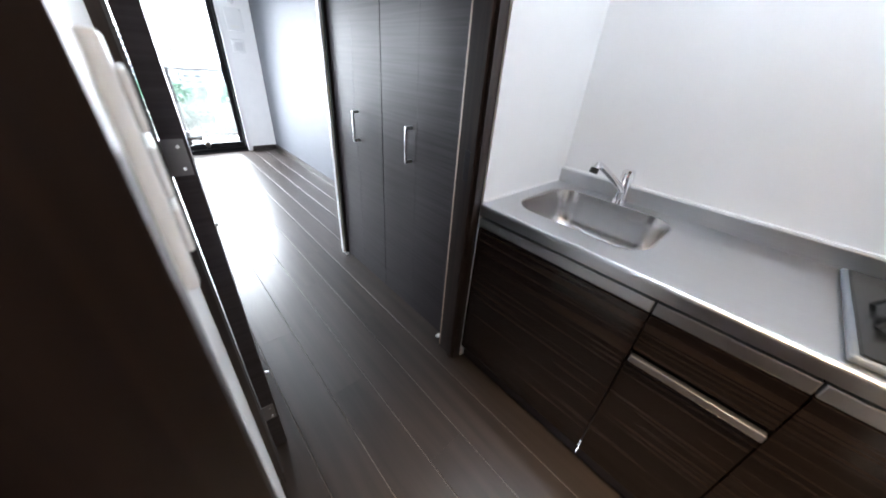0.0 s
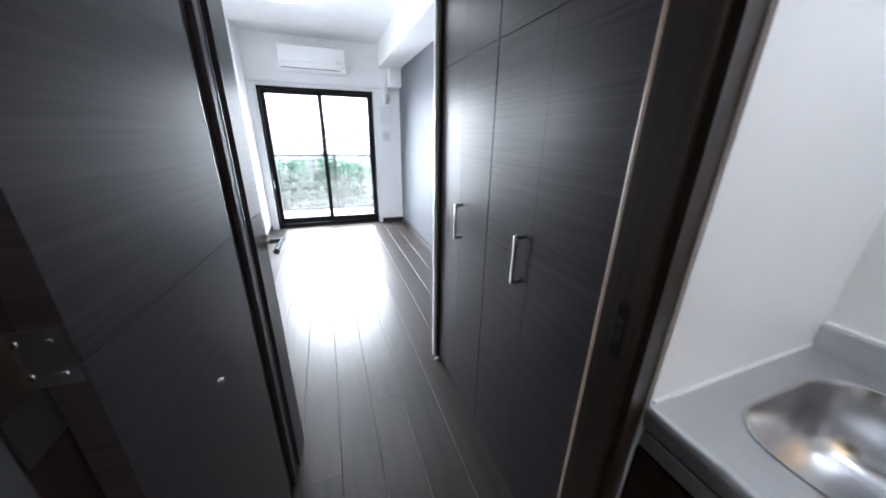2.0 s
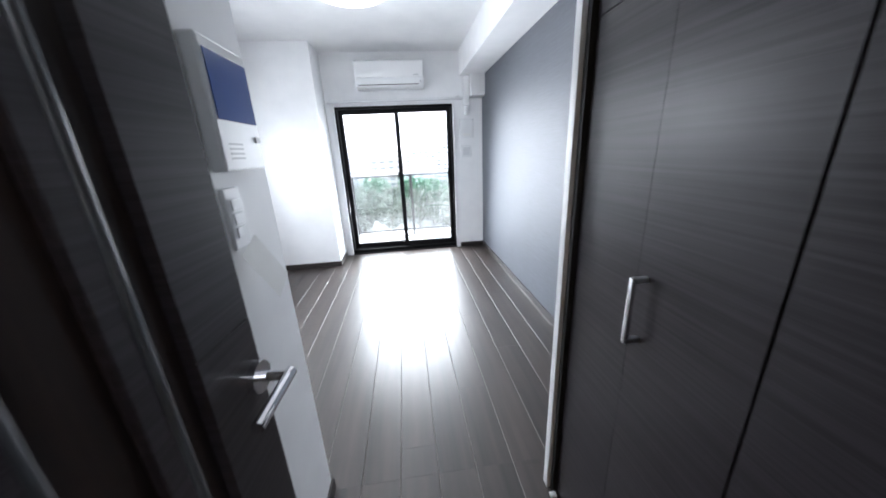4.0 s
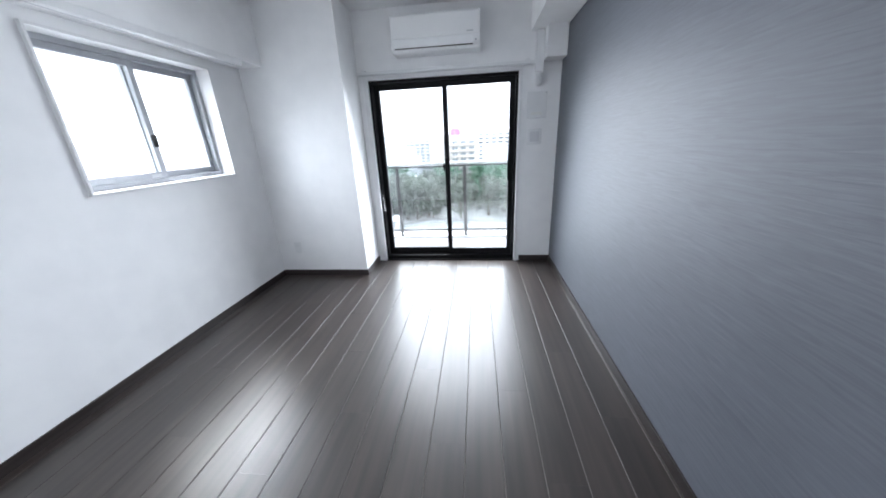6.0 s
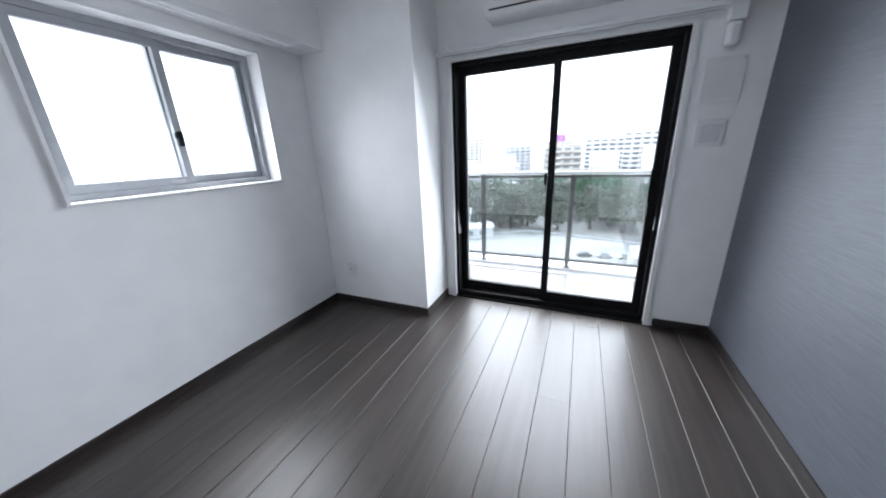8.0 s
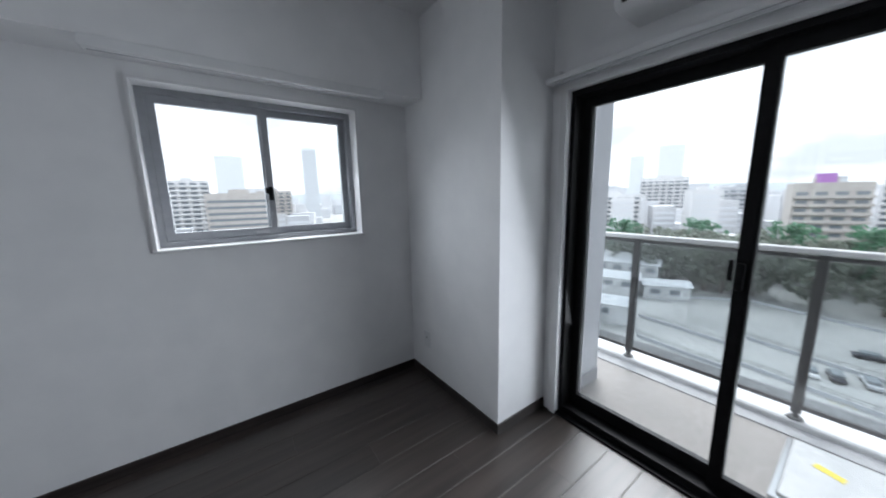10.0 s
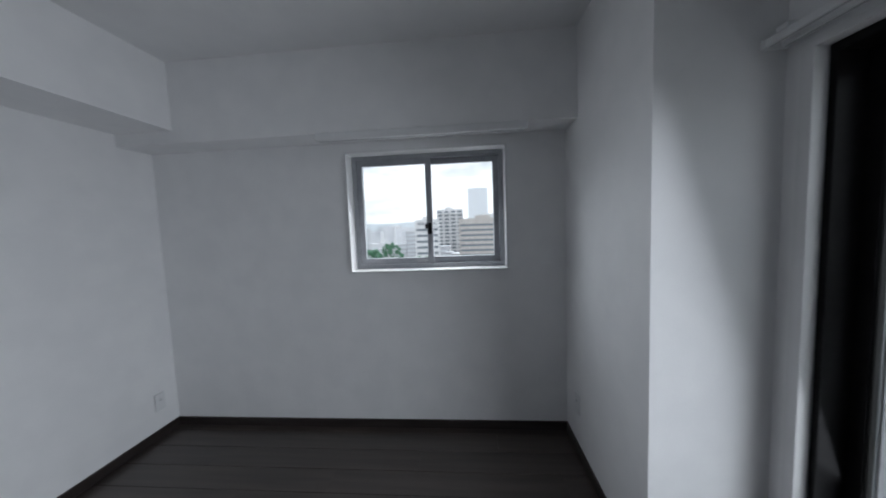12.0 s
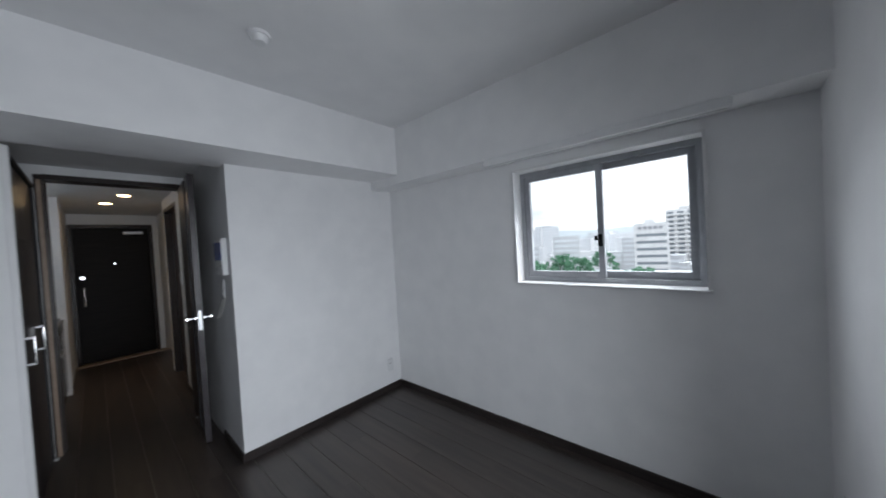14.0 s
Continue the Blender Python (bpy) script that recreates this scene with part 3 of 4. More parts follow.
part("leaf", box(-1.4695, -0.6325, EY - 0.095, EY - 0.050, -0.078, 1.983, 0.003), M_ENTRY, ed)
part("door_closer", box(-1.40, -1.17, EY - 0.050, EY - 0.005, 1.880, 1.925, 0.006), M_ALU, ed, "grey door closer")
HY = EY - 0.050
part("handle_bar", rod(rod(rod(bmesh.new(), (-0.715, HY, 1.02), (-0.715, HY + 0.06, 1.02), 0.008), (-0.715, HY, 0.86), (-0.715, HY + 0.06, 0.86), 0.008), (-0.715, HY + 0.06, 0.80), (-0.715, HY + 0.06, 1.08), 0.011), M_CHROME, ed, "chrome pull handle", True)
part("thumb_turn", rod(bmesh.new(), (-0.705, HY, 1.225), (-0.705, HY + 0.025, 1.225), 0.026, n=24), M_CHROME, ed, "chrome thumb turn", True)
part("peephole", rod(bmesh.new(), (-1.05, HY, 1.42), (-1.05, HY + 0.008, 1.42), 0.012, n=18), M_CHROME, ed, "small peephole", True)
solid("entry_floor", box(-1.70, -0.50, -8.05, -7.43, -0.20, -0.08), M_TILE, "beige tiled entry floor one step down", "floor")
solid("entry_step", box(-1.58, -0.588, -7.43, -7.38, -0.10, 0.006, 0.004), M_TAN, "tan wooden edge of the entry step", "step")

# ---- closet ----
cl = thing("closet", (XC, -3.92, 0), "dark wenge built-in closet with two folding doors and chrome pulls", "closet")
part("side_trim", box(XC - 0.004, XC + 0.022, YC - 0.028, YC + 0.004, 0.0, 2.040, 0.002), M_WHITETRIM, cl, "white corner trim")
part("frame", boxes((XC + 0.01, XC + 0.06, YC - 0.048, YC - 0.030, 0.0, 2.040), (XC + 0.015, XC + 0.06, DN + 0.002, DN + 0.032, 0.0, 2.040), (XC + 0.01, XC + 0.06, DN + 0.032, YC - 0.048, 2.015, 2.040)), M_RUBBER, cl, "black door track frame")
part("carcass", boxes((XC + 0.062, -0.004, DN + 0.004, YC - 0.034, 0.0, 0.02), (XC + 0.062, -0.004, DN + 0.004, DN + 0.02, 0.02, 2.04), (XC + 0.062, -0.004, DN + 0.02, YC - 0.034, 1.6, 1.62)), M_WHITETRIM, cl)
for y in (YC - 0.062, DN + 0.046):
    part("floor_pivot", box(XC - 0.006, XC + 0.020, y - 0.010, y + 0.010, 0.0, 0.012, 0.003), M_PLASTIC, cl, "small white floor pivot")
XP = -0.549                      # face of the folding panels, behind the trim
cy = [YC - 0.050, -3.640, -3.906, -4.186, DN + 0.034]
for i in range(4):
    y1, y0 = cy[i], cy[i + 1]
    g0, g1 = (0.0028 if i == 1 else 0.0005), (0.0028 if i == 2 else 0.0005)
    part("folding_panel", grooved(XP, XP + 0.022, y0 + g0, y1 - g1, 0.012, 2.012, (1.612,), -1), M_WENGE, cl)
# black backing added to give the seam its shade
part("seam_shade", box(XP + 0.009, XP + 0.021, -3.9088, -3.9032, 0.014, 2.010), M_RUBBER, cl, "added black strip for the shade in the folding door seam")
for y in (-3.668, -4.150):
    bar = box(XP - 0.038, XP - 0.026, y - 0.006, y + 0.006, 0.884, 1.044, 0.003)
    hd = part("pull_handle", bar, M_CHROME, cl, "chrome bar pull", True)
    for z in (0.890, 1.038):
        part("handle_post", box(XP - 0.034, XP, y - 0.006, y + 0.006, z - 0.006, z + 0.006, 0.001), M_ALU, cl, "chrome handle post")

# ---- kitchen ----
K0, K1 = DS - 0.010, -6.145
ct = thing("worktop", (-0.28, -5.4, 0.80), "stainless steel kitchen worktop with a raised back edge", "worktop")


def rounded(cx, cy_, hx_, hy_, r, n=7):
    pts = []
    for sx, sy, a0 in ((1, 1, 0), (-1, 1, 90), (-1, -1, 180), (1, -1, 270)):
        for k in range(n + 1):
            a = radians(a0 + 90 * k / n)
            pts.append((cx + sx * (hx_ - r) + r * math.cos(a), cy_ + sy * (hy_ - r) + r * math.sin(a)))
    return pts


SX, SY, SHX, SHY = -0.282, -4.925, 0.190, 0.232
bm = bmesh.new()
outer = [bm.verts.new((x, y, 0.850)) for x, y in ((-0.560, K1), (-0.004, K1), (-0.004, K0), (-0.560, K0))]
inner = [bm.verts.new((x, y, 0.850)) for x, y in rounded(SX, SY, SHX, SHY, 0.095)]
for ring in (outer, inner):
    for i in range(len(ring)):
        bm.edges.new((ring[i], ring[(i + 1) % len(ring)]))
bmesh.ops.triangle_fill(bm, use_beauty=True, use_dissolve=False, edges=bm.edges[:])
part("top_sheet", bm, M_STEEL, ct)
edge_prof = [(-0.560, 0.850)] + [(-0.565 - 0.015 * math.sin(radians(a)), 0.837 + 0.013 * math.cos(radians(a))) for a in range(0, 91, 15)] + [(-0.580, 0.822), (-0.574, 0.819), (-0.574, 0.803), (-0.556, 0.803)]
bm = bmesh.new()
ra, rb = [bm.verts.new((x, K0, z)) for x, z in edge_prof], [bm.verts.new((x, K1, z)) for x, z in edge_prof]
for i in range(len(edge_prof) - 1):
    bm.faces.new((ra[i], ra[i + 1], rb[i + 1], rb[i]))
bm.faces.new(ra)
part("front_edge", bm, M_STEEL, ct, "rolled steel front edge", True)
part("upstand", box(-0.016, 0.014, K1, K0, 0.846, 0.912, 0.004), M_STEEL, ct, "steel upstand")
part("sealant", boxes((-0.556, 0.0, K0, K0 + 0.004, 0.850, 0.856), (-0.004, 0.0155, K1, K0, 0.912, 0.916)), M_WHITETRIM, ct, "white sealant bead")
sk = thing("sink", (SX, SY, 0.68), "satin stainless sink bowl set in the worktop", "sink")
bm, rings = bmesh.new(), []
for ins, z, r in ((-0.006, 0.8515, 0.100), (0.0, 0.8505, 0.095), (0.004, 0.842, 0.092), (0.009, 0.770, 0.088), (0.016, 0.730, 0.086), (0.028, 0.706, 0.08), (0.045, 0.692, 0.07), (0.068, 0.684, 0.06), (0.10, 0.681, 0.04)):
    rings.append([bm.verts.new((x, y, z)) for x, y in rounded(SX, SY, SHX - ins, SHY - ins, min(r, SHX - ins - 0.005))])
for u, v in zip(rings, rings[1:]):
    for i in range(len(u)):
        bm.faces.new((u[i], u[(i + 1) % len(u)], v[(i + 1) % len(u)], v[i]))
bm.faces.new(rings[-1])
part("bowl", bm, M_SINK, sk, "", True)
dr = part("drain_ring", rod(bmesh.new(), (SX + 0.035, SY, 0.680), (SX + 0.035, SY, 0.687), 0.094, 0.088, 40), M_DARKSTEEL, sk, "steel drain ring", True)
part("drain_cover", rod(bmesh.new(), (SX + 0.035, SY, 0.687), (SX + 0.035, SY, 0.692), 0.079, 0.074, 40), M_ALU, sk, "flat drain cover", True)
part("water_shelf_mark", box(SX - 0.05, SX + 0.12, SY - SHY + 0.0105, SY - SHY + 0.0125, 0.745, 0.80, 0.001), M_STEEL, sk, "embossed steel panel")

fc = thing("faucet", (-0.055, -4.932, 0.85), "chrome single-lever kitchen faucet on the worktop", "faucet")
part("base", rod(bmesh.new(), (-0.055, -4.932, 0.850), (-0.055, -4.932, 0.866), 0.030, 0.026, 28), M_CHROME, fc, "", True)
part("body", rod(bmesh.new(), (-0.055, -4.932, 0.866), (-0.060, -4.932, 0.945), 0.022, 0.022, 28), M_CHROME, fc, "", True)
part("lever_head", rod(rod(bmesh.new(), (-0.060, -4.932, 0.947), (-0.066, -4.932, 0.982), 0.026, 0.023, 28), (-0.070, -4.934, 0.972), (-0.118, -4.950, 0.990), 0.008, 0.006, 14), M_CHROME, fc, "chrome lever cap", True)
part("spout", tube([(-0.062, -4.931, 0.895), (-0.100, -4.926, 0.925), (-0.200, -4.905, 0.985), (-0.268, -4.891, 1.022), (-0.288, -4.888, 1.026), (-0.296, -4.887, 1.012)], 0.0125, 18), M_CHROME, fc, "chrome swivel spout", True)
part("aerator", rod(bmesh.new(), (-0.294, -4.887, 1.016), (-0.300, -4.886, 0.998), 0.0145, 0.0145, 18), M_RUBBER, fc, "black spout tip", True)
part("temperature_mark", rod(bmesh.new(), (-0.083, -4.938, 0.966), (-0.0865, -4.939, 0.968), 0.003, n=12), mat("red_mark", (0.5, 0.03, 0.04), 0.3), fc, "small red mark", True)


def cabinet(y0, y1, label, drawers):
    """A base unit with a plinth, an aluminium grip rail, and a door or drawers."""
    c = thing("base_cabinet", (-0.3, (y0 + y1) / 2, 0), label, "cabinet", "base cabinets under the worktop")
    part("carcass", boxes((-0.540, -0.010, y0 - 0.0009, y0 + 0.018, 0.085, 0.800), (-0.540, -0.010, y1 - 0.018, y1 + 0.0009, 0.085, 0.800), (-0.540, -0.010, y0 + 0.018, y1 - 0.018, 0.085, 0.103),
                          (-0.540, -0.534, y0 + 0.018, y1 - 0.018, 0.103, 0.800)), M_WENGE, c)
    part("plinth", box(-0.545, -0.530, y0, y1, 0.0, 0.0845), M_WENGE, c, "dark plinth")
    part("grip_rail", box(-0.572, -0.548, y0 + 0.001, y1 - 0.001, 0.754, 0.794, 0.004), M_ALU, c, "aluminium grip rail")
    for z0, z1, grip in drawers:
        d = part("drawer_front" if grip else "door", box(-0.574, -0.541, y0 + 0.0015, y1 - 0.0015, z0, z1), M_CABFRONT, c)
        if grip:
            gr = link("grip", box(-0.592, -0.572, y0 + 0.004, y1 - 0.006, z1 - 0.016, z1 + 0.008, 0.003), M_ALU)
            gr.parent = d
    return c


cabinet(-5.254, K0, "glossy dark striped wood sink cabinet under the worktop", ((0.088, 0.750, False),))
cabinet(-5.566, -5.256, "glossy dark striped wood drawer cabinet with aluminium grips", ((0.625, 0.750, False), (0.088, 0.605, True)))
cabinet(K1, -5.568, "glossy dark striped wood cabinet under the gas hob", ((0.088, 0.750, False),))
hob = thing("gas_hob", (-0.3, -5.86, 0.85), "black glass gas hob with cast iron grates on the worktop", "hob")
part("rim", box(-0.556, -0.044, -6.13, -5.564, 0.850, 0.868, 0.007, 3), M_HOBRIM, hob, "blue-grey enamel rim")
part("top_plate", box(-0.546, -0.054, -6.12, -5.576, 0.862, 0.872, 0.004), M_HOB, hob, "black enamel top")
for x, y in ((-0.33, -5.72), (-0.33, -5.97)):
    gr = bmesh.new()
    bmesh.ops.create_cone(gr, cap_ends=True, segments=28, radius1=0.045, radius2=0.040, depth=0.022, matrix=Matrix.Translation((x, y, 0.883)))
    part("burner", gr, M_IRON, hob, "black gas burner", True)
    gt = tube([(x + 0.10 * math.cos(k * math.pi / 12), y + 0.10 * math.sin(k * math.pi / 12), 0.895) for k in range(25)], 0.006, 8)
    part("grate", gt, M_IRON, hob, "cast iron ring grate", True)
    for k in range(6):
        a = k * math.pi / 3
        part("grate_finger", tube([(x + 0.13 * math.cos(a), y + 0.13 * math.sin(a), 0.872), (x + 0.115 * math.cos(a), y + 0.115 * math.sin(a), 0.898), (x + 0.045 * math.cos(a), y + 0.045 * math.sin(a), 0.898)], 0.006, 8), M_IRON, hob, "", True)
# out-of-view fixture, added to light the kitchen panels evenly
ks = thing("kitchen_light", (-0.35, -5.35, HCEIL - 0.06), "unseen white strip light added on the kitchen ceiling", "light")
part("housing", box(-0.40, -0.30, -5.75, -4.95, HCEIL - 0.045, HCEIL, 0.006), M_PLASTIC, ks)
part("tube", box(-0.39, -0.31, -5.73, -4.97, HCEIL - 0.062, HCEIL - 0.046, 0.004), M_STRIP, ks, "glowing strip diffuser")

# ---- fittings ----
for x, y in ((-0.969, -6.506), (-1.094, -5.761)):
    d = thing("downlight", (x, y, HCEIL), "round warm recessed downlight in the hallway ceiling", "downlight", "hallway downlights")
    rg = bmesh.new()
    bmesh.ops.create_cone(rg, cap_ends=True, segments=32, radius1=0.062, radius2=0.066, depth=0.006, matrix=Matrix.Translation((x, y, HCEIL - 0.003)))
    part("ring", rg, M_PLASTIC, d, "white ring", True)
    part("lens", rod(bmesh.new(), (x, y, HCEIL - 0.010), (x, y, HCEIL - 0.006), 0.050, n=32), M_DOWN, d, "glowing warm lens", True)
for nm, x, y, watt in (("downlight_lamp", -0.969, -6.506, 4.0), ("downlight_lamp", -1.094, -5.761, 10.0)):
    lp = new(nm, bpy.data.lights.new(nm, "SPOT"))
    lp.data.energy, lp.data.color, lp.data.spot_size, lp.data.spot_blend, lp.data.shadow_soft_size = watt, (1.0, 0.70, 0.42), radians(66), 0.7, 0.05
    lp.location = (x, y, HCEIL - 0.02)

cll = thing("ceiling_light", (-1.32, -1.62, CEIL), "round white ceiling light on the room ceiling", "ceiling light")
dm = bmesh.new()
prof = [(0.262, -0.012), (0.266, -0.05), (0.25, -0.08), (0.20, -0.098), (0.10, -0.108), (0.001, -0.110)]
rings = [[dm.verts.new((-1.32 + r * math.cos(k * math.pi / 24), -1.62 + r * math.sin(k * math.pi / 24), CEIL + z)) for k in range(48)] for r, z in prof]
for u, v in zip(rings, rings[1:]):
    for k in range(48):
        dm.faces.new((u[k], u[(k + 1) % 48], v[(k + 1) % 48], v[k]))
part("diffuser", dm, M_LAMP, cll, "glowing white diffuser", True)
part("base_ring", rod(bmesh.new(), (-1.32, -1.62, CEIL), (-1.32, -1.62, CEIL - 0.012), 0.255, n=48), M_PLASTIC, cll, "", True)

sd = thing("smoke_detector", (-1.400, -2.340, CEIL), "small round white smoke detector on the ceiling", "smoke detector")
part("base", rod(bmesh.new(), (-1.400, -2.340, CEIL), (-1.400, -2.340, CEIL - 0.014), 0.05, 0.05, 32), M_PLASTIC, sd, "", True)
part("sensor_head", rod(bmesh.new(), (-1.400, -2.340, CEIL - 0.014), (-1.400, -2.340, CEIL - 0.040), 0.042, 0.028, 32), M_PLASTIC, sd, "", True)

ac = thing("air_conditioner", (-1.13, -0.11, 2.06), "white wall-mounted air conditioner above the balcony window", "air conditioner")
pf = [(0.0, 2.060), (-0.165, 2.060), (-0.203, 2.066), (-0.219, 2.082), (-0.224, 2.110), (-0.224, 2.302), (-0.212, 2.332), (-0.19, 2.342), (0.0, 2.342)]
bm = bmesh.new()
ra, rb = [bm.verts.new((-1.520, y, z)) for y, z in pf], [bm.verts.new((-0.742, y, z)) for y, z in pf]
for i in range(len(pf)):
    bm.faces.new((ra[i], ra[(i + 1) % len(pf)], rb[(i + 1) % len(pf)], rb[i]))
bm.faces.new(ra)
bm.faces.new(rb[::-1])
part("body", bm, M_PLASTIC, ac, "", True)
part("front_panel", box(-1.512, -0.750, -0.232, -0.223, 2.152, 2.320, 0.004, 3), M_GLOSSPLASTIC, ac, "glossy white front panel")
part("louver", box(-1.490, -0.800, -0.229, -0.2225, 2.084, 2.146, 0.002), M_PLASTIC, ac, "white air louver flap")
part("outlet_slot", box(-1.488, -0.802, -0.2245, -0.218, 2.0765, 2.0835), M_RUBBER, ac, "dark air outlet slot")
part("badge", box(-0.86, -0.80, -0.2325, -0.2315, 2.170, 2.180), M_GREYPLASTIC, ac, "small grey badge")
part("status_lamp", box(-0.790, -0.772, -0.2255, -0.2235, 2.100, 2.118, 0.001), M_GREYPLASTIC, ac, "grey indicator window")
dc = thing("pipe_duct", (-0.17, -0.03, 1.75), "white plastic pipe cover beside the air conditioner", "pipe duct")
part("cover", box(-0.246, -0.174, -0.066, 0.0, 1.860, 2.188, 0.006), M_PLASTIC, dc)
part("elbow", box(-0.240, -0.180, -0.060, 0.0, 1.745, 1.860, 0.020, 4), M_PLASTIC, dc, "rounded elbow cover")

pl = thing("access_cover", (-0.205, -0.005, 1.59), "white square wall cover plate with a small label", "cover plate")
part("plate", box(-0.300, -0.115, -0.010, 0.0, 1.470, 1.705, 0.004), M_PLASTIC, pl)
part("label", box(-0.262, -0.160, -0.0108, -0.010, 1.500, 1.525), M_PAPER, pl, "small pale label")
part("screw_cap", rod(bmesh.new(), (-0.128, -0.010, 1.69), (-0.128, -0.012, 1.69), 0.005, n=10), M_GREYPLASTIC, pl)
p2 = thing("socket_plate", (-0.22, -0.005, 1.30), "pale grey wall socket plate", "wall socket")
part("plate", box(-0.288, -0.148, -0.009, 0.0, 1.232, 1.378, 0.004), M_PLASTIC, p2)
part("insert", box(-0.262, -0.174, -0.012, -0.009, 1.258, 1.352, 0.002), M_PALEPLASTIC, p2, "pale grey insert")


def outlet(x, y, z, ry, label):
    o = new("wall_outlet")
    tagged(o, label, "wall outlet", "white wall outlets")
    for nm, bmm, mm in (("plate", box(-0.035, 0.035, -0.008, 0.0, -0.06, 0.06, 0.003), M_PLASTIC), ("insert", box(-0.011, 0.011, -0.010, -0.008, -0.035, 0.035, 0.001), M_PLASTIC),
                        ("slot", boxes((-0.006, -0.004, -0.0108, -0.010, 0.010, 0.022), (0.004, 0.006, -0.0108, -0.010, 0.010, 0.022)), M_RUBBER)):
        k = link(nm, bmm, mm)
        k.parent = o
    o.matrix_world = pose(x, y, z, 0, 0, ry)
    return o


outlet(-2.66, YP, 0.31, 0, "white wall outlet low on the pillar")
outlet(-2.74, YS, 0.25, 180, "white wall outlet low on the south wall")

ic = thing("intercom", (XH, -3.41, 1.40), "white intercom panel with a blue-filmed screen on the hall wall", "intercom")
part("body", box(XH, XH + 0.034, -3.510, -3.318, 1.300, 1.560, 0.006), M_PLASTIC, ic)
part("screen", box(XH + 0.034, XH + 0.037, -3.498, -3.330, 1.405, 1.535, 0.001), M_SCREEN, ic, "screen under blue protective film")
part("button", box(XH + 0.034, XH + 0.038, -3.352, -3.330, 1.362, 1.376, 0.001), M_GREYPLASTIC, ic, "grey button")
part("speaker_grille", boxes(*[(XH + 0.034, XH + 0.0348, -3.48, -3.42, 1.325 + 0.01 * k, 1.329 + 0.01 * k) for k in range(4)]), M_GREYPLASTIC, ic, "grey speaker slots")
lsw = thing("light_switch", (XH, -3.46, 1.18), "white light switch plate under the intercom", "light switch")
part("plate", box(XH, XH + 0.009, -3.50, -3.43, 1.125, 1.265, 0.003), M_PLASTIC, lsw)
for z in (1.150, 1.182, 1.214):
    part("rocker", box(XH + 0.009, XH + 0.013, -3.485, -3.445, z, z + 0.026, 0.002), M_PLASTIC, lsw, "white rocker")
tg = bmesh.new()
bx(tg, XH + 0.010, XH + 0.0108, -3.500, -3.395, 0.985, 1.125)
bmesh.ops.rotate(tg, cent=(XH + 0.01, -3.45, 1.12), matrix=Matrix.Rotation(radians(16), 3, "X"), verts=tg.verts[:])
bmesh.ops.rotate(tg, cent=(XH + 0.01, -3.45, 1.12), matrix=Matrix.Rotation(radians(-20), 3, "Y"), verts=tg.verts[:])
nt = tagged(link("paper_note", tg, M_PAPER), "white paper tag hanging below the light switch", "paper note")
sws = thing("light_switch", (XH, -5.085, 1.23), "white hallway light switch panel beside the bathroom door", "light switch")
part("plate", box(XH, XH + 0.008, -5.128, -5.048, 1.165, 1.290, 0.003), M_PLASTIC, sws)
for z in (1.180, 1.214, 1.248):
    part("rocker", box(XH + 0.008, XH + 0.012, -5.110, -5.065, z, z + 0.028, 0.002), M_PLASTIC, sws, "white rocker")

# ---- balcony ----
solid("balcony_floor", box(-2.30, 0.60, 0.20, 1.45, -0.32, -0.100), M_BALCTILE, "beige vinyl sheeted balcony floor", "floor")
solid("balcony_kerb", box(-2.30, 0.60, 1.165, 1.42, -0.100, -0.066, 0.008), M_KERB, "pale concrete balcony kerb under the railing", "kerb")
solid("balcony_gutter", boxes((-2.30, 0.60, 1.040, 1.160, -0.0995, -0.092)), M_GUTTER, "grey drain gutter along the balcony kerb", "gutter")
solid("wall_balcony_west", boxes((-2.30, -1.960, 0.20, 0.72, -0.10, 2.7)), M_CONC, "grey rendered balcony side pillar", "wall")
solid("wall_balcony_base", boxes((-1.960, -1.954, 0.20, 0.72, -0.10, 0.0), (-2.30, -1.954, 0.72, 0.726, -0.10, 0.0)), mat("dark_skirting", (0.28, 0.285, 0.30), 0.6), "grey skirting of the balcony pillar", "skirting")
solid("balcony_soffit", box(-2.30, 0.60, 0.20, 1.45, 2.55, 2.70), M_CONC, "grey balcony slab above", "soffit")
solid("wall_facade", boxes((-3.4, -3.07, -7.7, 0.2, -30, -0.08), (0.12, 0.60, 0.10, 0.20, -30, 3.0)), M_CONC, "grey rendered outer face of the apartment block", "wall")

RY = 1.225                       # line of the railing
rl = thing("balcony_railing", (-0.85, RY, -0.066), "dark metal balcony railing with glass panels and a pale handrail", "railing")
part("handrail", box(-2.30, 0.60, RY - 0.035, RY + 0.035, 0.980, 1.014, 0.010, 3), M_KERB, rl, "pale aluminium handrail")
part("bottom_rail", box(-2.30, 0.60, RY - 0.015, RY + 0.015, 0.006, 0.034, 0.004), M_RAILMETAL, rl, "dark bottom rail")
part("mid_rail", box(-2.30, 0.60, RY - 0.015, RY + 0.015, 0.946, 0.972, 0.004), M_RAILMETAL, rl, "dark upper rail")
POSTS = (-1.940, -0.956, 0.028)
for x in POSTS:
    p = part("post", box(x - 0.024, x + 0.024, RY - 0.022, RY + 0.022, -0.020, 0.980, 0.003), M_RAILMETAL, rl, "dark metal post")
    f = link("foot", rod(rod(bmesh.new(), (x, RY, -0.066), (x, RY, -0.056), 0.040, 0.036, 20), (x, RY, -0.056), (x, RY, 0.0), 0.016, 0.016, 16), M_RAILMETAL)
    f.parent = p
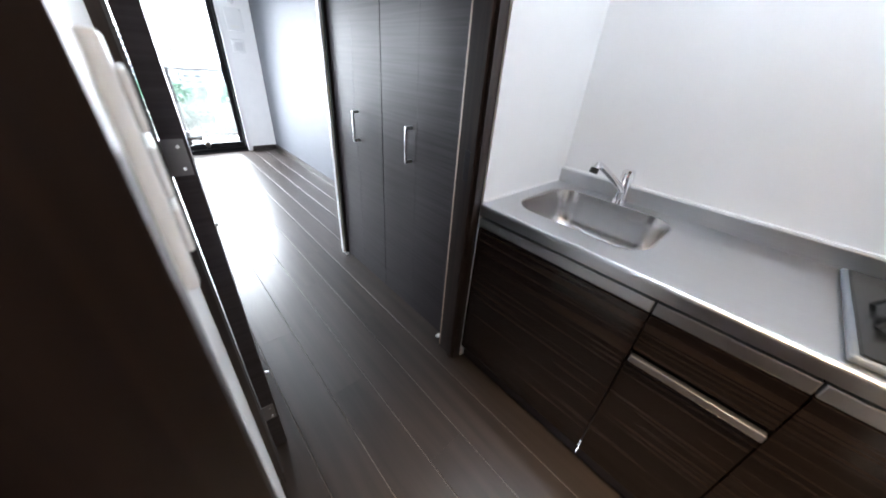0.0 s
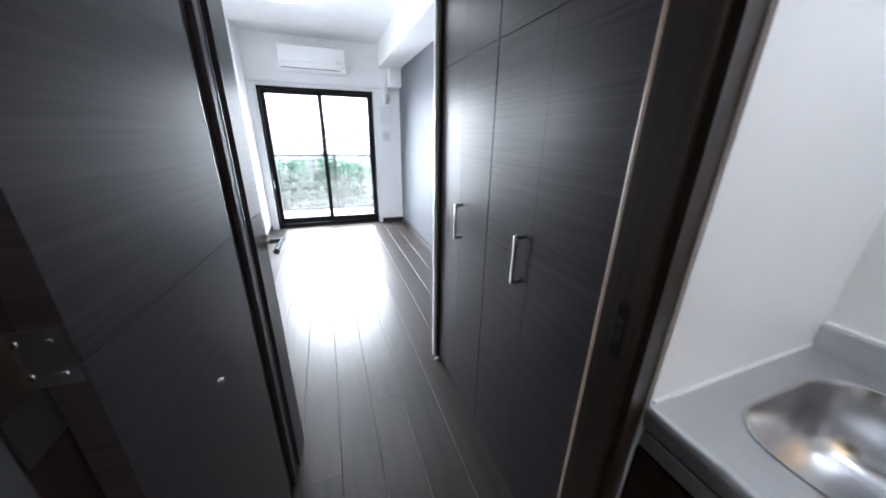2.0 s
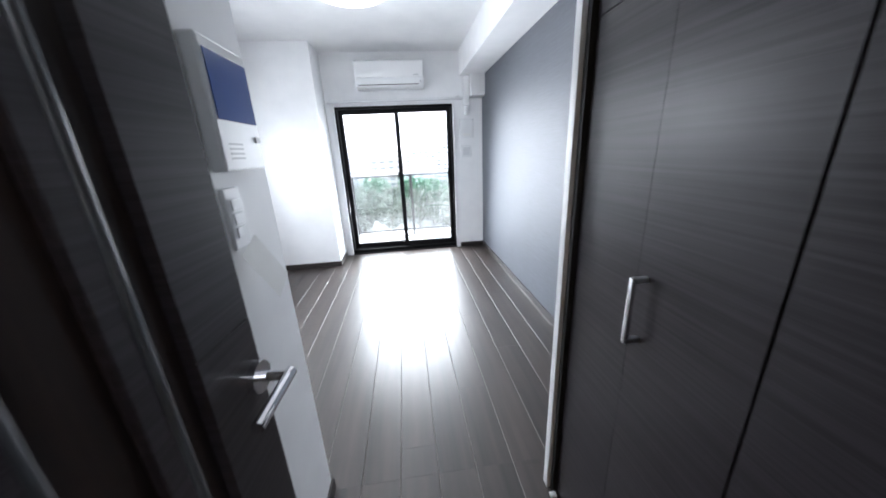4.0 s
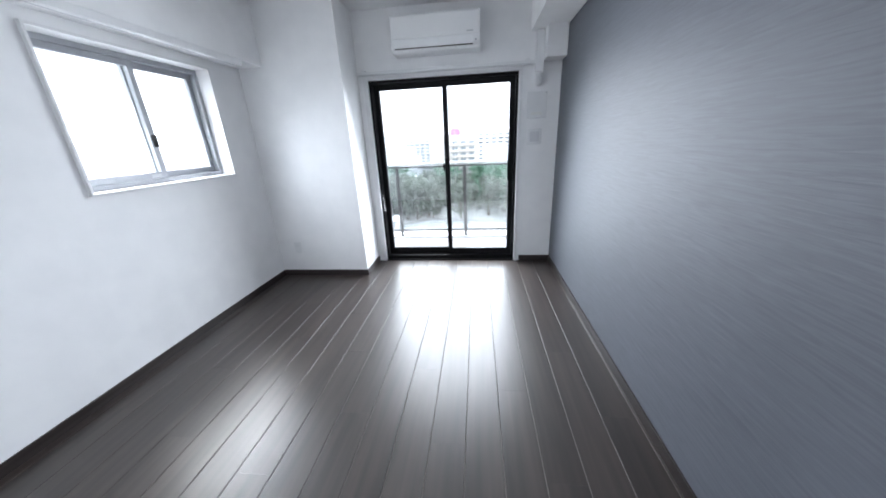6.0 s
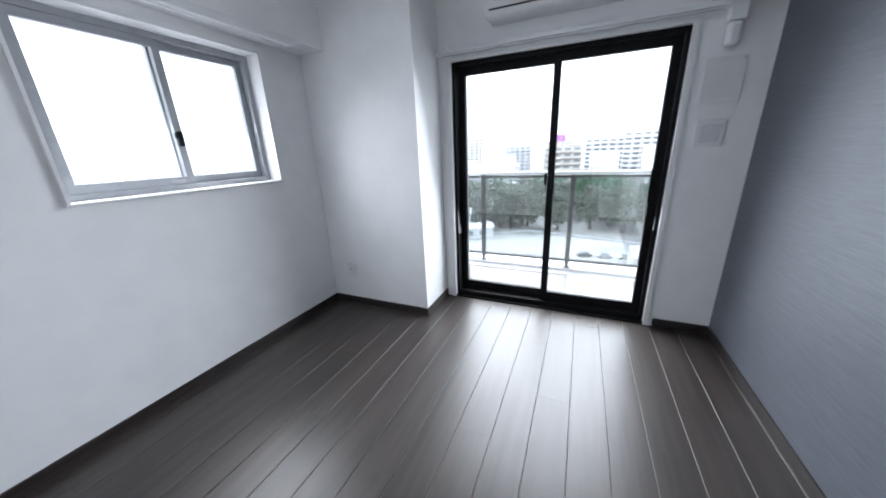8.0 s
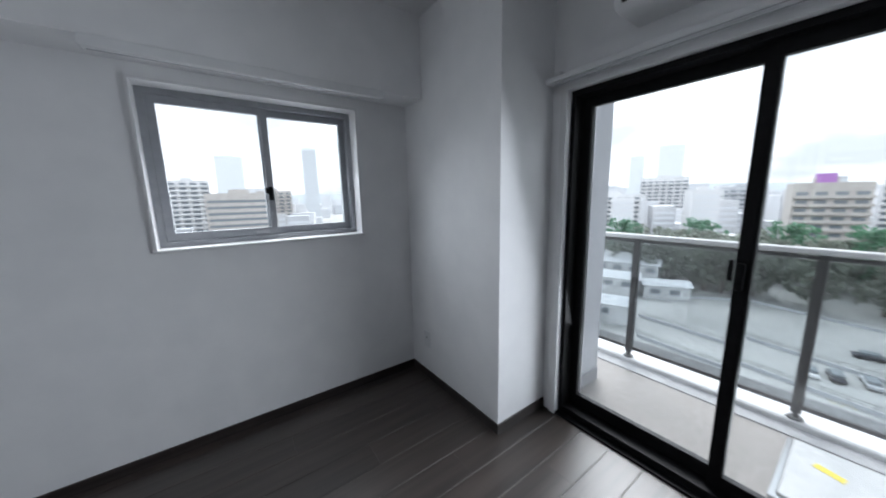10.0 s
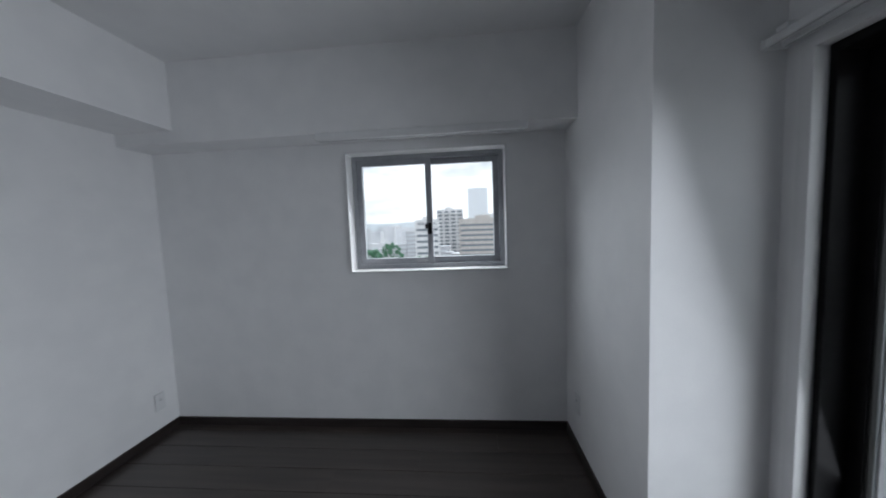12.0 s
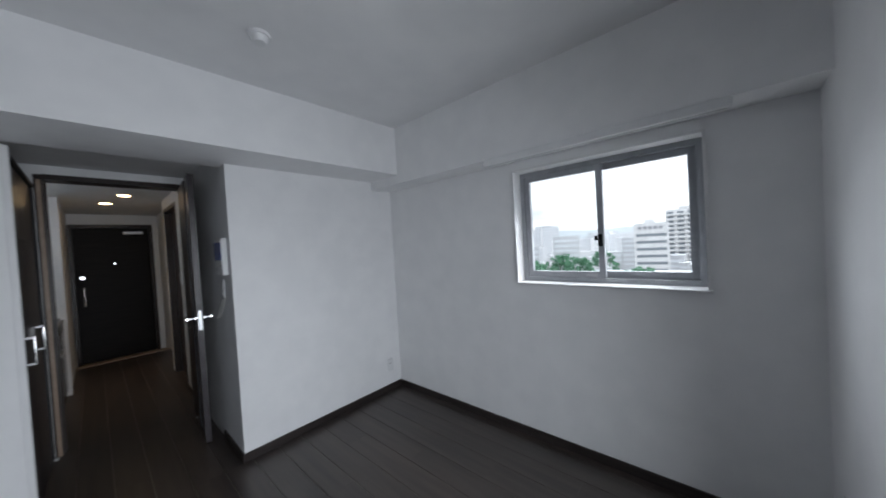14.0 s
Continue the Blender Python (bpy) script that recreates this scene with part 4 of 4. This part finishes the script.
for a, b in ((-2.29, POSTS[0] - 0.025), (POSTS[0] + 0.025, POSTS[1] - 0.025), (POSTS[1] + 0.025, POSTS[2] - 0.025), (POSTS[2] + 0.025, 0.59)):
    g = part("glass_panel", box(a, b, RY - 0.003, RY + 0.003, 0.036, 0.944), M_RAILGLASS, rl, "tinted glass panel")
    g.visible_shadow = False
eh = thing("escape_hatch", (-0.64, 0.73, -0.10), "white escape hatch lid with a yellow label on the balcony floor", "hatch")
part("lid", box(-0.930, -0.350, 0.440, 0.990, -0.100, -0.070, 0.008), M_KERB, eh)
part("frame", boxes((-0.955, -0.325, 0.412, 0.436, -0.100, -0.084), (-0.955, -0.933, 0.436, 1.000, -0.100, -0.084), (-0.347, -0.325, 0.436, 1.000, -0.100, -0.084)), M_ALU, eh, "aluminium hatch frame")
lb = box(-0.055, 0.055, -0.022, 0.022, 0.0, 0.002)
bmesh.ops.transform(lb, matrix=pose(-0.790, 0.790, -0.070, 0, 0, -20), verts=lb.verts[:])
part("label", lb, M_YELLOW, eh, "yellow label")
for k in range(4):
    part("print_bar", box(-0.62 + 0.06 * k, -0.585 + 0.06 * k, 0.62, 0.632, -0.070, -0.0685), M_INK, eh, "unreadable print")

# ---- city below ----
GZ = -31.0
M_GROUND = textured("pale_city_ground", (0.24, 0.24, 0.238), (0.36, 0.355, 0.35), (0.8, 0.9), noise_scale=0.05, detail=8, wear=0.15)
M_ROAD = textured("asphalt", (0.10, 0.10, 0.104), (0.16, 0.16, 0.164), (0.8, 0.9), noise_scale=0.6, detail=6)
# the last tone is lightened to put haze on the far towers
M_BLD = [textured("render_%s" % n, a, b, (0.7, 0.8), noise_scale=0.3, wear=0.08) for n, a, b in (
    ("white", (0.50, 0.50, 0.505), (0.60, 0.60, 0.605)), ("grey", (0.36, 0.37, 0.39), (0.45, 0.46, 0.48)), ("beige", (0.36, 0.335, 0.315), (0.44, 0.415, 0.39)), ("haze_pale", (0.60, 0.63, 0.65), (0.68, 0.70, 0.72)))]
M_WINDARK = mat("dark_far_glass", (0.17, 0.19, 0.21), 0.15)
# far window glass with the distance haze put into its colour
M_WINHAZE = mat("haze_pale_far_glass", (0.56, 0.58, 0.61), 0.3)
M_ROOF = textured("grey_roof_sheet", (0.32, 0.33, 0.35), (0.44, 0.45, 0.47), (0.5, 0.6), scale=(1, 6, 1), noise_scale=0.5, wear=0.1)
# leaf colour lifted well above foliage to put haze over the park
M_LEAF = textured("haze_lifted_foliage", (0.14, 0.162, 0.135), (0.23, 0.255, 0.21), (0.6, 0.8), noise_scale=0.7, wear=0.2)
M_LEAF2 = textured("bright_green_foliage", (0.075, 0.18, 0.105), (0.125, 0.27, 0.165), (0.6, 0.8), noise_scale=0.7, wear=0.2)
for leaf_mat in (M_LEAF, M_LEAF2):
    ln, ll = leaf_mat.node_tree.nodes, leaf_mat.node_tree.links
    base_in = ln["Principled BSDF"].inputs["Base Color"]
    thin, blend = ln.new("ShaderNodeBsdfTranslucent"), ln.new("ShaderNodeMixShader")
    blend.inputs["Fac"].default_value = 0.5
    ll.new(base_in.links[0].from_socket, thin.inputs["Color"])
    ll.new(ln["Principled BSDF"].outputs["BSDF"], blend.inputs[1])
    ll.new(thin.outputs["BSDF"], blend.inputs[2])
    ll.new(blend.outputs["Shader"], ln["Material Output"].inputs["Surface"])
M_BARK = mat("brown_bark", (0.08, 0.06, 0.045), 0.8)
M_PURPLE = mat("purple_sign", (0.30, 0.13, 0.38), 0.5)

solid("ground", box(-2600, 2600, -2600, 2600, GZ - 1, GZ), M_GROUND, "pale hazy ground of the surrounding town", "ground")
solid("road", boxes((-220, 220, 62, 70, GZ, GZ + 0.05), (14, 21, 70, 240, GZ, GZ + 0.05)), M_ROAD, "grey asphalt street below the apartment block", "road")


def polar(deg, dist):
    a = radians(deg)
    return -1.0 - dist * math.sin(a), -1.0 + dist * math.cos(a)


def building(name, deg, dist, w, d, top_deg, style, label, floor=3.2, turn=0.0, bands=True, group=""):
    """A block facing the apartment with floors of windows or balcony bands on its faces; top_deg: elevation of its roof."""
    h = 1.4 + dist * math.tan(radians(top_deg)) - GZ
    x, y = polar(deg, dist)
    b = new(name)
    tagged(b, label, "building", group)
    wall = link("wall", box(-w / 2, w / 2, 0, d, 0, h), M_BLD[style])
    wall.parent = b
    roof = link("roof", boxes((-w / 2, w / 2, 0, 0.4, h, h + 0.9), (-w / 2, w / 2, d - 0.4, d, h, h + 0.9), (-w / 2, -w / 2 + 0.4, 0.4, d - 0.4, h, h + 0.9), (w / 2 - 0.4, w / 2, 0.4, d - 0.4, h, h + 0.9),
                            (-w * 0.18, w * 0.12, d * 0.3, d * 0.7, h, h + 3.0)), M_BLD[style])
    roof.parent = b
    n = max(1, int(h / floor))
    if bands:
        sl, gl = bmesh.new(), bmesh.new()
        cols = max(2, int(w / 4.5))
        for k in range(1, n):
            z = k * floor
            bx(sl, -w / 2 - 0.2, w / 2 + 0.2, -1.3, -0.01, z - 0.15, z + 0.95)
            for c in range(cols):
                u = -w / 2 + w * (c + 0.18) / cols
                bx(gl, u, u + w * 0.64 / cols, -0.06, -0.004, z + 0.2, z + 2.4)
        # beyond 400 m the windows take the haze-lightened glass
        for nm, bmm, mm in (("balcony", sl, M_BLD[style]), ("window", gl, M_WINHAZE if dist > 400 else M_WINDARK)):
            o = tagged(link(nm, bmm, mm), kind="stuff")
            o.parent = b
    else:
        gl = bmesh.new()
        for k in range(1, n):
            z = k * floor
            bx(gl, -w / 2 + 1, w / 2 - 1, -0.07, -0.004, z + 0.8, z + 2.2)
            bx(gl, w / 2 + 0.004, w / 2 + 0.07, 1, d - 1, z + 0.8, z + 2.2)
            bx(gl, -w / 2 - 0.07, -w / 2 - 0.004, 1, d - 1, z + 0.8, z + 2.2)
        o = tagged(link("window", gl, M_WINHAZE if dist > 400 else M_WINDARK), kind="stuff")
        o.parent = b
    b.matrix_world = pose(x, y, GZ, 0, 0, deg + turn)
    return b


ap = building("apartment_building", 3.1, 190, 20, 14, 0.4, 2, "beige apartment block with balcony bands and a purple roof sign", turn=12)
pz = link("roof_sign", box(-2.6, 2.6, 4, 7, 0, 3.6), M_PURPLE)
pz.parent = ap
pz.location = (-1, 0, 1.4 + 190 * math.tan(radians(0.4)) - GZ + 0.9)
tagged(pz, "purple roof sign")
building("tower", 18.6, 620, 34, 30, 6.6, 3, "tall pale glass tower far off in the haze", 4.0, bands=False)
building("tower", 22.8, 700, 24, 24, 5.4, 3, "slim grey tower far off in the haze", 4.0, bands=False)
building("apartment_building", 19.2, 330, 34, 16, 2.0, 0, "wide white apartment tower with many balconies", 3.0)
building("tower", 88.0, 520, 33, 26, 6.5, 3, "grey high-rise tower beyond the rooftops", 3.8, bands=False)
building("tower", 76.8, 560, 22, 20, 8.2, 3, "slim white high-rise tower far off", 3.4)
building("apartment_building", 93.2, 260, 22, 16, 2.8, 0, "white apartment block with balcony bands", 3.0)
wb = building("office_building", 97.5, 190, 15, 14, 1.0, 0, "white office block with a lettered roof sign", 3.6, bands=False)
rs = link("roof_lettering", boxes(*[(-5.4 + 2.2 * k, -3.8 + 2.2 * k, -0.2, -0.06, 1.4 + 190 * math.tan(radians(1.0)) - GZ - 2.4, 1.4 + 190 * math.tan(radians(1.0)) - GZ - 0.9) for k in range(5)]), M_INK)
rs.parent = wb
tagged(rs, "unreadable sign lettering")
building("office_building", 87.0, 210, 34, 18, 0.9, 2, "long beige office block with dark window bands", 3.4, bands=False)
building("apartment_building", 82.5, 300, 26, 16, 1.3, 2, "beige apartment block among the rooftops", 3.0)
building("apartment_building", -3.0, 260, 26, 14, 1.0, 0, "white apartment block beyond the park", 3.0, turn=-10)
building("apartment_building", -8.0, 240, 20, 14, 2.0, 0, "white apartment tower beyond the park", 3.0)
building("apartment_building", 10.5, 300, 24, 14, 0.3, 1, "grey apartment block beyond the park", 3.0)
building("apartment_building", 14.2, 270, 18, 14, 0.0, 0, "white apartment block beyond the park", 3.0, turn=15)
building("apartment_building", 25.5, 240, 30, 16, -0.5, 0, "white low apartment block beyond the school", 3.0)
building("apartment_building", 30.0, 280, 26, 16, 1.0, 2, "beige apartment block beyond the school", 3.0)
rnd = random.Random(5)
far, farw = bmesh.new(), bmesh.new()
for k in range(640):
    near = k >= 420
    deg, dist = rnd.uniform(-40, 135), rnd.uniform(330, 1300)
    if near:
        deg, dist = rnd.choice((rnd.uniform(-22, 40), rnd.uniform(78, 122))), rnd.uniform(215, 430)
    w, d = rnd.uniform(12, 34), rnd.uniform(12, 26)
    h = 8 + rnd.random() ** 2.5 * (26 if near else 42)
    if near:
        w, d = w * 0.55, d * 0.55
    m = pose(*polar(deg, dist), GZ, 0, 0, deg + rnd.uniform(-20, 20))
    for bmm, cells in ((far, [(-w / 2, w / 2, 0, d, 0, h)]), (farw, [(-w / 2 + 0.8, w / 2 - 0.8, -0.15, -0.02, z, z + 1.5) for z in np.arange(2.0, h - 2, 3.3)])):
        for c in cells:
            n0 = len(bmm.verts)
            bx(bmm, *c)
            bmm.verts.ensure_lookup_table()
            for v in bmm.verts[n0:]:
                v.co = m @ v.co
# distance haze is put into this pale two-tone colour
M_FAR = textured("hazy_far_buildings", (0.40, 0.41, 0.43), (0.60, 0.60, 0.61), (0.8, 0.9), noise_scale=0.012, detail=1, lo=0.42, hi=0.58)
tagged(link("far_buildings", far, M_FAR), "pale crowded town buildings reaching to the horizon", "buildings", kind="stuff")
tagged(link("far_windows", farw, M_WINHAZE), "rows of haze-paled windows on the far buildings", "windows", kind="stuff")
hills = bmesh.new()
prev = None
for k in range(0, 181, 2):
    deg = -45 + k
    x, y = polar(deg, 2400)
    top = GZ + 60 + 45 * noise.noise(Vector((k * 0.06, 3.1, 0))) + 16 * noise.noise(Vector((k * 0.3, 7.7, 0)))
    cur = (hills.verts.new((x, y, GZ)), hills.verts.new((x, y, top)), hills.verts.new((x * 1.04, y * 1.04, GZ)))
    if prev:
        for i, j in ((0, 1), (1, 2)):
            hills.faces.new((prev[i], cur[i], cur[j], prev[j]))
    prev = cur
# the pale bluish hill colour carries the haze of distance
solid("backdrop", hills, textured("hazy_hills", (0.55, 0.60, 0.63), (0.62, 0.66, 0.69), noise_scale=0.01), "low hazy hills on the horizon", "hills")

# school-like low roofs, yard and parked cars below the balcony
def low_hall(x, y, w, d, h, turn, label):
    b = new("low_building")
    tagged(b, label, "building", "low buildings below the balcony")
    o = link("wall", box(-w / 2, w / 2, -d / 2, d / 2, 0, h), M_BLD[0])
    o.parent = b
    r = bmesh.new()
    v = [r.verts.new(p) for p in ((-w / 2 - 0.6, -d / 2 - 0.6, h), (w / 2 + 0.6, -d / 2 - 0.6, h), (w / 2 + 0.6, d / 2 + 0.6, h), (-w / 2 - 0.6, d / 2 + 0.6, h), (-w / 2 - 0.6, 0, h + d * 0.16), (w / 2 + 0.6, 0, h + d * 0.16))]
    for f in ((0, 1, 5, 4), (3, 4, 5, 2), (0, 4, 3), (1, 2, 5), (0, 3, 2, 1)):
        r.faces.new([v[i] for i in f])
    o = link("roof", r, M_ROOF)
    o.parent = b
    for k in range(int(w / 5)):
        u = -w / 2 + 1.6 + k * 5
        for s in (-1, 1):
            o = link("window", box(u, u + 2.6, s * d / 2 - (0.06 if s < 0 else -0.004), s * d / 2 + (0.06 if s > 0 else -0.004), h - 2.6, h - 1.0), M_WINDARK)
            o.parent = b
    b.matrix_world = pose(x, y, GZ, 0, 0, turn)


low_hall(-37, 110, 12, 8, 4.0, 32, "low grey-roofed shed beside the park trees")
low_hall(-47, 102, 11, 9, 6.0, 20, "white two-storey house with a grey roof")
low_hall(-62, 118, 40, 16, 8.0, 14, "long white hall with a grey sheet roof")
low_hall(-38, 79, 9, 8, 5.0, 20, "small white house with a grey roof")
low_hall(-48, 60, 26, 14, 7.0, -6, "white workshop with a grey sheet roof")
low_hall(22, 88, 18, 10, 5.0, 0, "small pale depot with a grey roof")
low_hall(-110, 10, 40, 18, 14.0, 78, "pale low block with a grey sheet roof")
low_hall(-105, -30, 34, 16, 16.0, 100, "pale temple-like hall with a grey roof")
low_hall(-140, 40, 40, 18, 15.0, 88, "white low block with a grey roof")
low_hall(-150, -22, 30, 16, 14.0, 95, "white low block with a grey sheet roof")


def car(x, y, turn, paint):
    c = new("parked_car")
    tagged(c, "small parked car in the yard below", "car", "parked cars")
    for nm, bmm, mm in (("body", box(-0.85, 0.85, -2.1, 2.1, 0.3, 0.85, 0.12), paint), ("cabin", box(-0.75, 0.75, -1.3, 1.2, 0.83, 1.42, 0.2), M_WINDARK)):
        o = link(nm, bmm, mm)
        o.parent = c
    for sx in (-0.8, 0.8):
        for sy in (-1.3, 1.3):
            o = link("wheel", rod(bmesh.new(), (sx - 0.1, sy, 0.32), (sx + 0.1, sy, 0.32), 0.32, n=14), M_RUBBER)
            o.parent = c
    c.matrix_world = pose(x, y, GZ, 0, 0, turn)


def fence(x0, y0, x1, y1, label):
    """A low concrete wall with posts along the edge of a yard."""
    f = new("yard_fence")
    tagged(f, label, "fence", "fences round the yards")
    n = max(2, int(math.hypot(x1 - x0, y1 - y0) / 2.4))
    a = math.degrees(math.atan2(y1 - y0, x1 - x0))
    length = math.hypot(x1 - x0, y1 - y0)
    w = link("wall", box(0, length, -0.08, 0.08, 0, 0.7), M_BLD[1])
    w.parent = f
    for k in range(n + 1):
        u = length * k / n
        q = link("post", box(u - 0.05, u + 0.05, -0.05, 0.05, 0.7, 1.5), M_ROAD)
        q.parent = f
    r = link("rail", boxes((0, length, -0.03, 0.03, 1.42, 1.5), (0, length, -0.03, 0.03, 1.0, 1.06)), M_ROAD)
    r.parent = f
    f.matrix_world = pose(x0, y0, GZ, 0, 0, a)


fence(-34, 85.5, -14, 82.8, "low concrete yard wall with posts and a rail")
fence(-14, 89.6, 14, 83.0, "low concrete yard wall with posts and a rail")
fence(-29, 72.4, -12, 70.3, "low concrete yard wall with posts and a rail")
fence(-12, 74.5, 20, 68.5, "low concrete yard wall with posts and a rail")
fence(-32, 112, -19, 122, "low concrete wall along the park")
fence(-19, 121.9, 30, 110.0, "low concrete wall along the park")
paints = [mat("car_white", (0.7, 0.7, 0.7), 0.3), mat("car_dark", (0.05, 0.05, 0.06), 0.3), mat("car_silver", (0.45, 0.46, 0.48), 0.3)]
for k in range(9):
    car(-4 + 3.2 * k - 0.4 * (k % 2), 80 + 1.2 * k, 12, paints[k % 3])
for k in range(6):
    car(2 + 5.5 * k, 96 + 0.4 * k, 100, paints[(k + 1) % 3])


def tree(x, y, h, leaf, seed, label):
    """A tapered trunk with limbs and a crown of leaf clumps."""
    r = random.Random(seed)
    t = new("tree")
    tagged(t, label, "tree", "park trees")
    tr = rod(bmesh.new(), (0, 0, 0), (0, 0, h * 0.5), h * 0.035, h * 0.02, 8)
    for k in range(5):
        a = k * 1.26 + r.random()
        rod(tr, (0, 0, h * 0.35), (math.cos(a) * h * 0.22, math.sin(a) * h * 0.22, h * r.uniform(0.55, 0.75)), h * 0.015, h * 0.006, 6)
    o = link("trunk", tr, M_BARK)
    o.parent = t
    vs, fs = [], []
    for k in range(70):
        a, q = r.uniform(0, 6.283), r.random() ** 0.5
        cz = r.uniform(0.16, 0.95)
        rad = h * 0.44 * q * (1.1 - abs(cz - 0.5) * 1.3)
        c = Vector((rad * math.cos(a), rad * math.sin(a), h * cz))
        for j in range(16):
            n_ = Vector((r.gauss(0, 1), r.gauss(0, 1), r.gauss(0.3, 1))).normalized()
            p = c + n_ * h * r.uniform(0.03, 0.09)
            u = n_.orthogonal().normalized() * h * r.uniform(0.025, 0.05)
            w_ = n_.cross(u)
            i = len(vs)
            vs += [p - u, p + w_ * 0.7, p + u, p - w_ * 0.7 + n_ * h * 0.01]
            fs.append((i, i + 1, i + 2, i + 3))
    me = bpy.data.meshes.new("crown")
    me.from_pydata(vs, [], fs)
    me.materials.append(leaf)
    o = new("crown", me)
    o.parent = t
    t.matrix_world = pose(x, y, GZ, 0, 0, r.uniform(0, 360))
    return t


kinds = [tree(-20, 130, 17, M_LEAF, 1, "dense dark green park tree"), tree(-8, 128, 15, M_LEAF, 2, "dense dark green park tree"), tree(4, 132, 18, M_LEAF, 3, "dense dark green park tree")]
bright = tree(2, 158, 21, M_LEAF2, 4, "bright green park tree above the others")
r2 = random.Random(11)
for k in range(64):
    deg, dist = r2.uniform(-24, 34), r2.uniform(126, 178)
    copy_thing(kinds[k % 3], pose(*polar(deg, dist), GZ, 0, 0, r2.uniform(0, 360)))
for deg, dist in ((5.5, 168), (-4.5, 150), (14, 172), (-12, 160), (24, 165)):
    copy_thing(bright, pose(*polar(deg, dist), GZ, 0, 0, 40 * deg))
for deg, dist in ((111, 210), (108, 180), (114, 150), (104, 230), (100, 120)):
    copy_thing(bright, pose(*polar(deg, dist), GZ, 0, 0, 40 * deg))

# ---- floor: planks ----
floor_ob = solid("floor", boxes((XW, 0.0, YS, 0.03, -0.06, -0.004), (-1.58, -0.53, -7.43, YS, -0.06, -0.004)), M_SUBFLOOR, "dark brown glossy wooden plank floor with glare painted pale in its joints", "floor")
PW, PL = 0.1640, 1.30
shared = {}


def plank(x0, x1, y0, y1):
    key = (round(x1 - x0, 3), round(y1 - y0, 3))
    if key not in shared:
        hw, hl, e = key[0] / 2 - 0.0013, key[1] / 2 - 0.0001, 0.0014
        me = bpy.data.meshes.new("plank")
        v = [(-hw, -hl, -0.012), (hw, -hl, -0.012), (hw, hl, -0.012), (-hw, hl, -0.012), (-hw, -hl, -0.0012), (hw, -hl, -0.0012), (hw, hl, -0.0012), (-hw, hl, -0.0012),
             (-hw + e, -hl + e * 0.1, 0.0), (hw - e, -hl + e * 0.1, 0.0), (hw - e, hl - e * 0.1, 0.0), (-hw + e, hl - e * 0.1, 0.0)]
        f = [(0, 1, 5, 4), (1, 2, 6, 5), (2, 3, 7, 6), (3, 0, 4, 7), (4, 5, 9, 8), (5, 6, 10, 9), (6, 7, 11, 10), (7, 4, 8, 11), (8, 9, 10, 11)]
        me.from_pydata(v, [], f)
        me.materials.append(M_FLOOR)
        shared[key] = me
    ob = new("plank", shared[key])
    ob.parent = floor_ob
    ob.location = ((x0 + x1) / 2, (y0 + y1) / 2, 0)


x1, col = -0.020, 0
spans = [(-0.020, 0.0)]
while x1 > XW + 0.01:
    spans.append((max(x1 - PW, XW), x1))
    x1 -= PW
for col, (a, b) in enumerate(spans):
    for xa, xb, ya, yb in ((a, b, YS, 0.028), (max(a, -1.58), min(b, -0.53), -7.38, YS)):
        if xb - xa < 0.006:
            continue
        y = yb + PL * ((col * 0.37) % 1.0) if ya == YS else yb + PL * ((col * 0.37 + 0.5) % 1.0)
        while y > ya:
            lo, hi = max(y - PL, ya), min(y, yb)
            if hi - lo > 0.02:
                plank(xa, xb, lo, hi)
            y -= PL
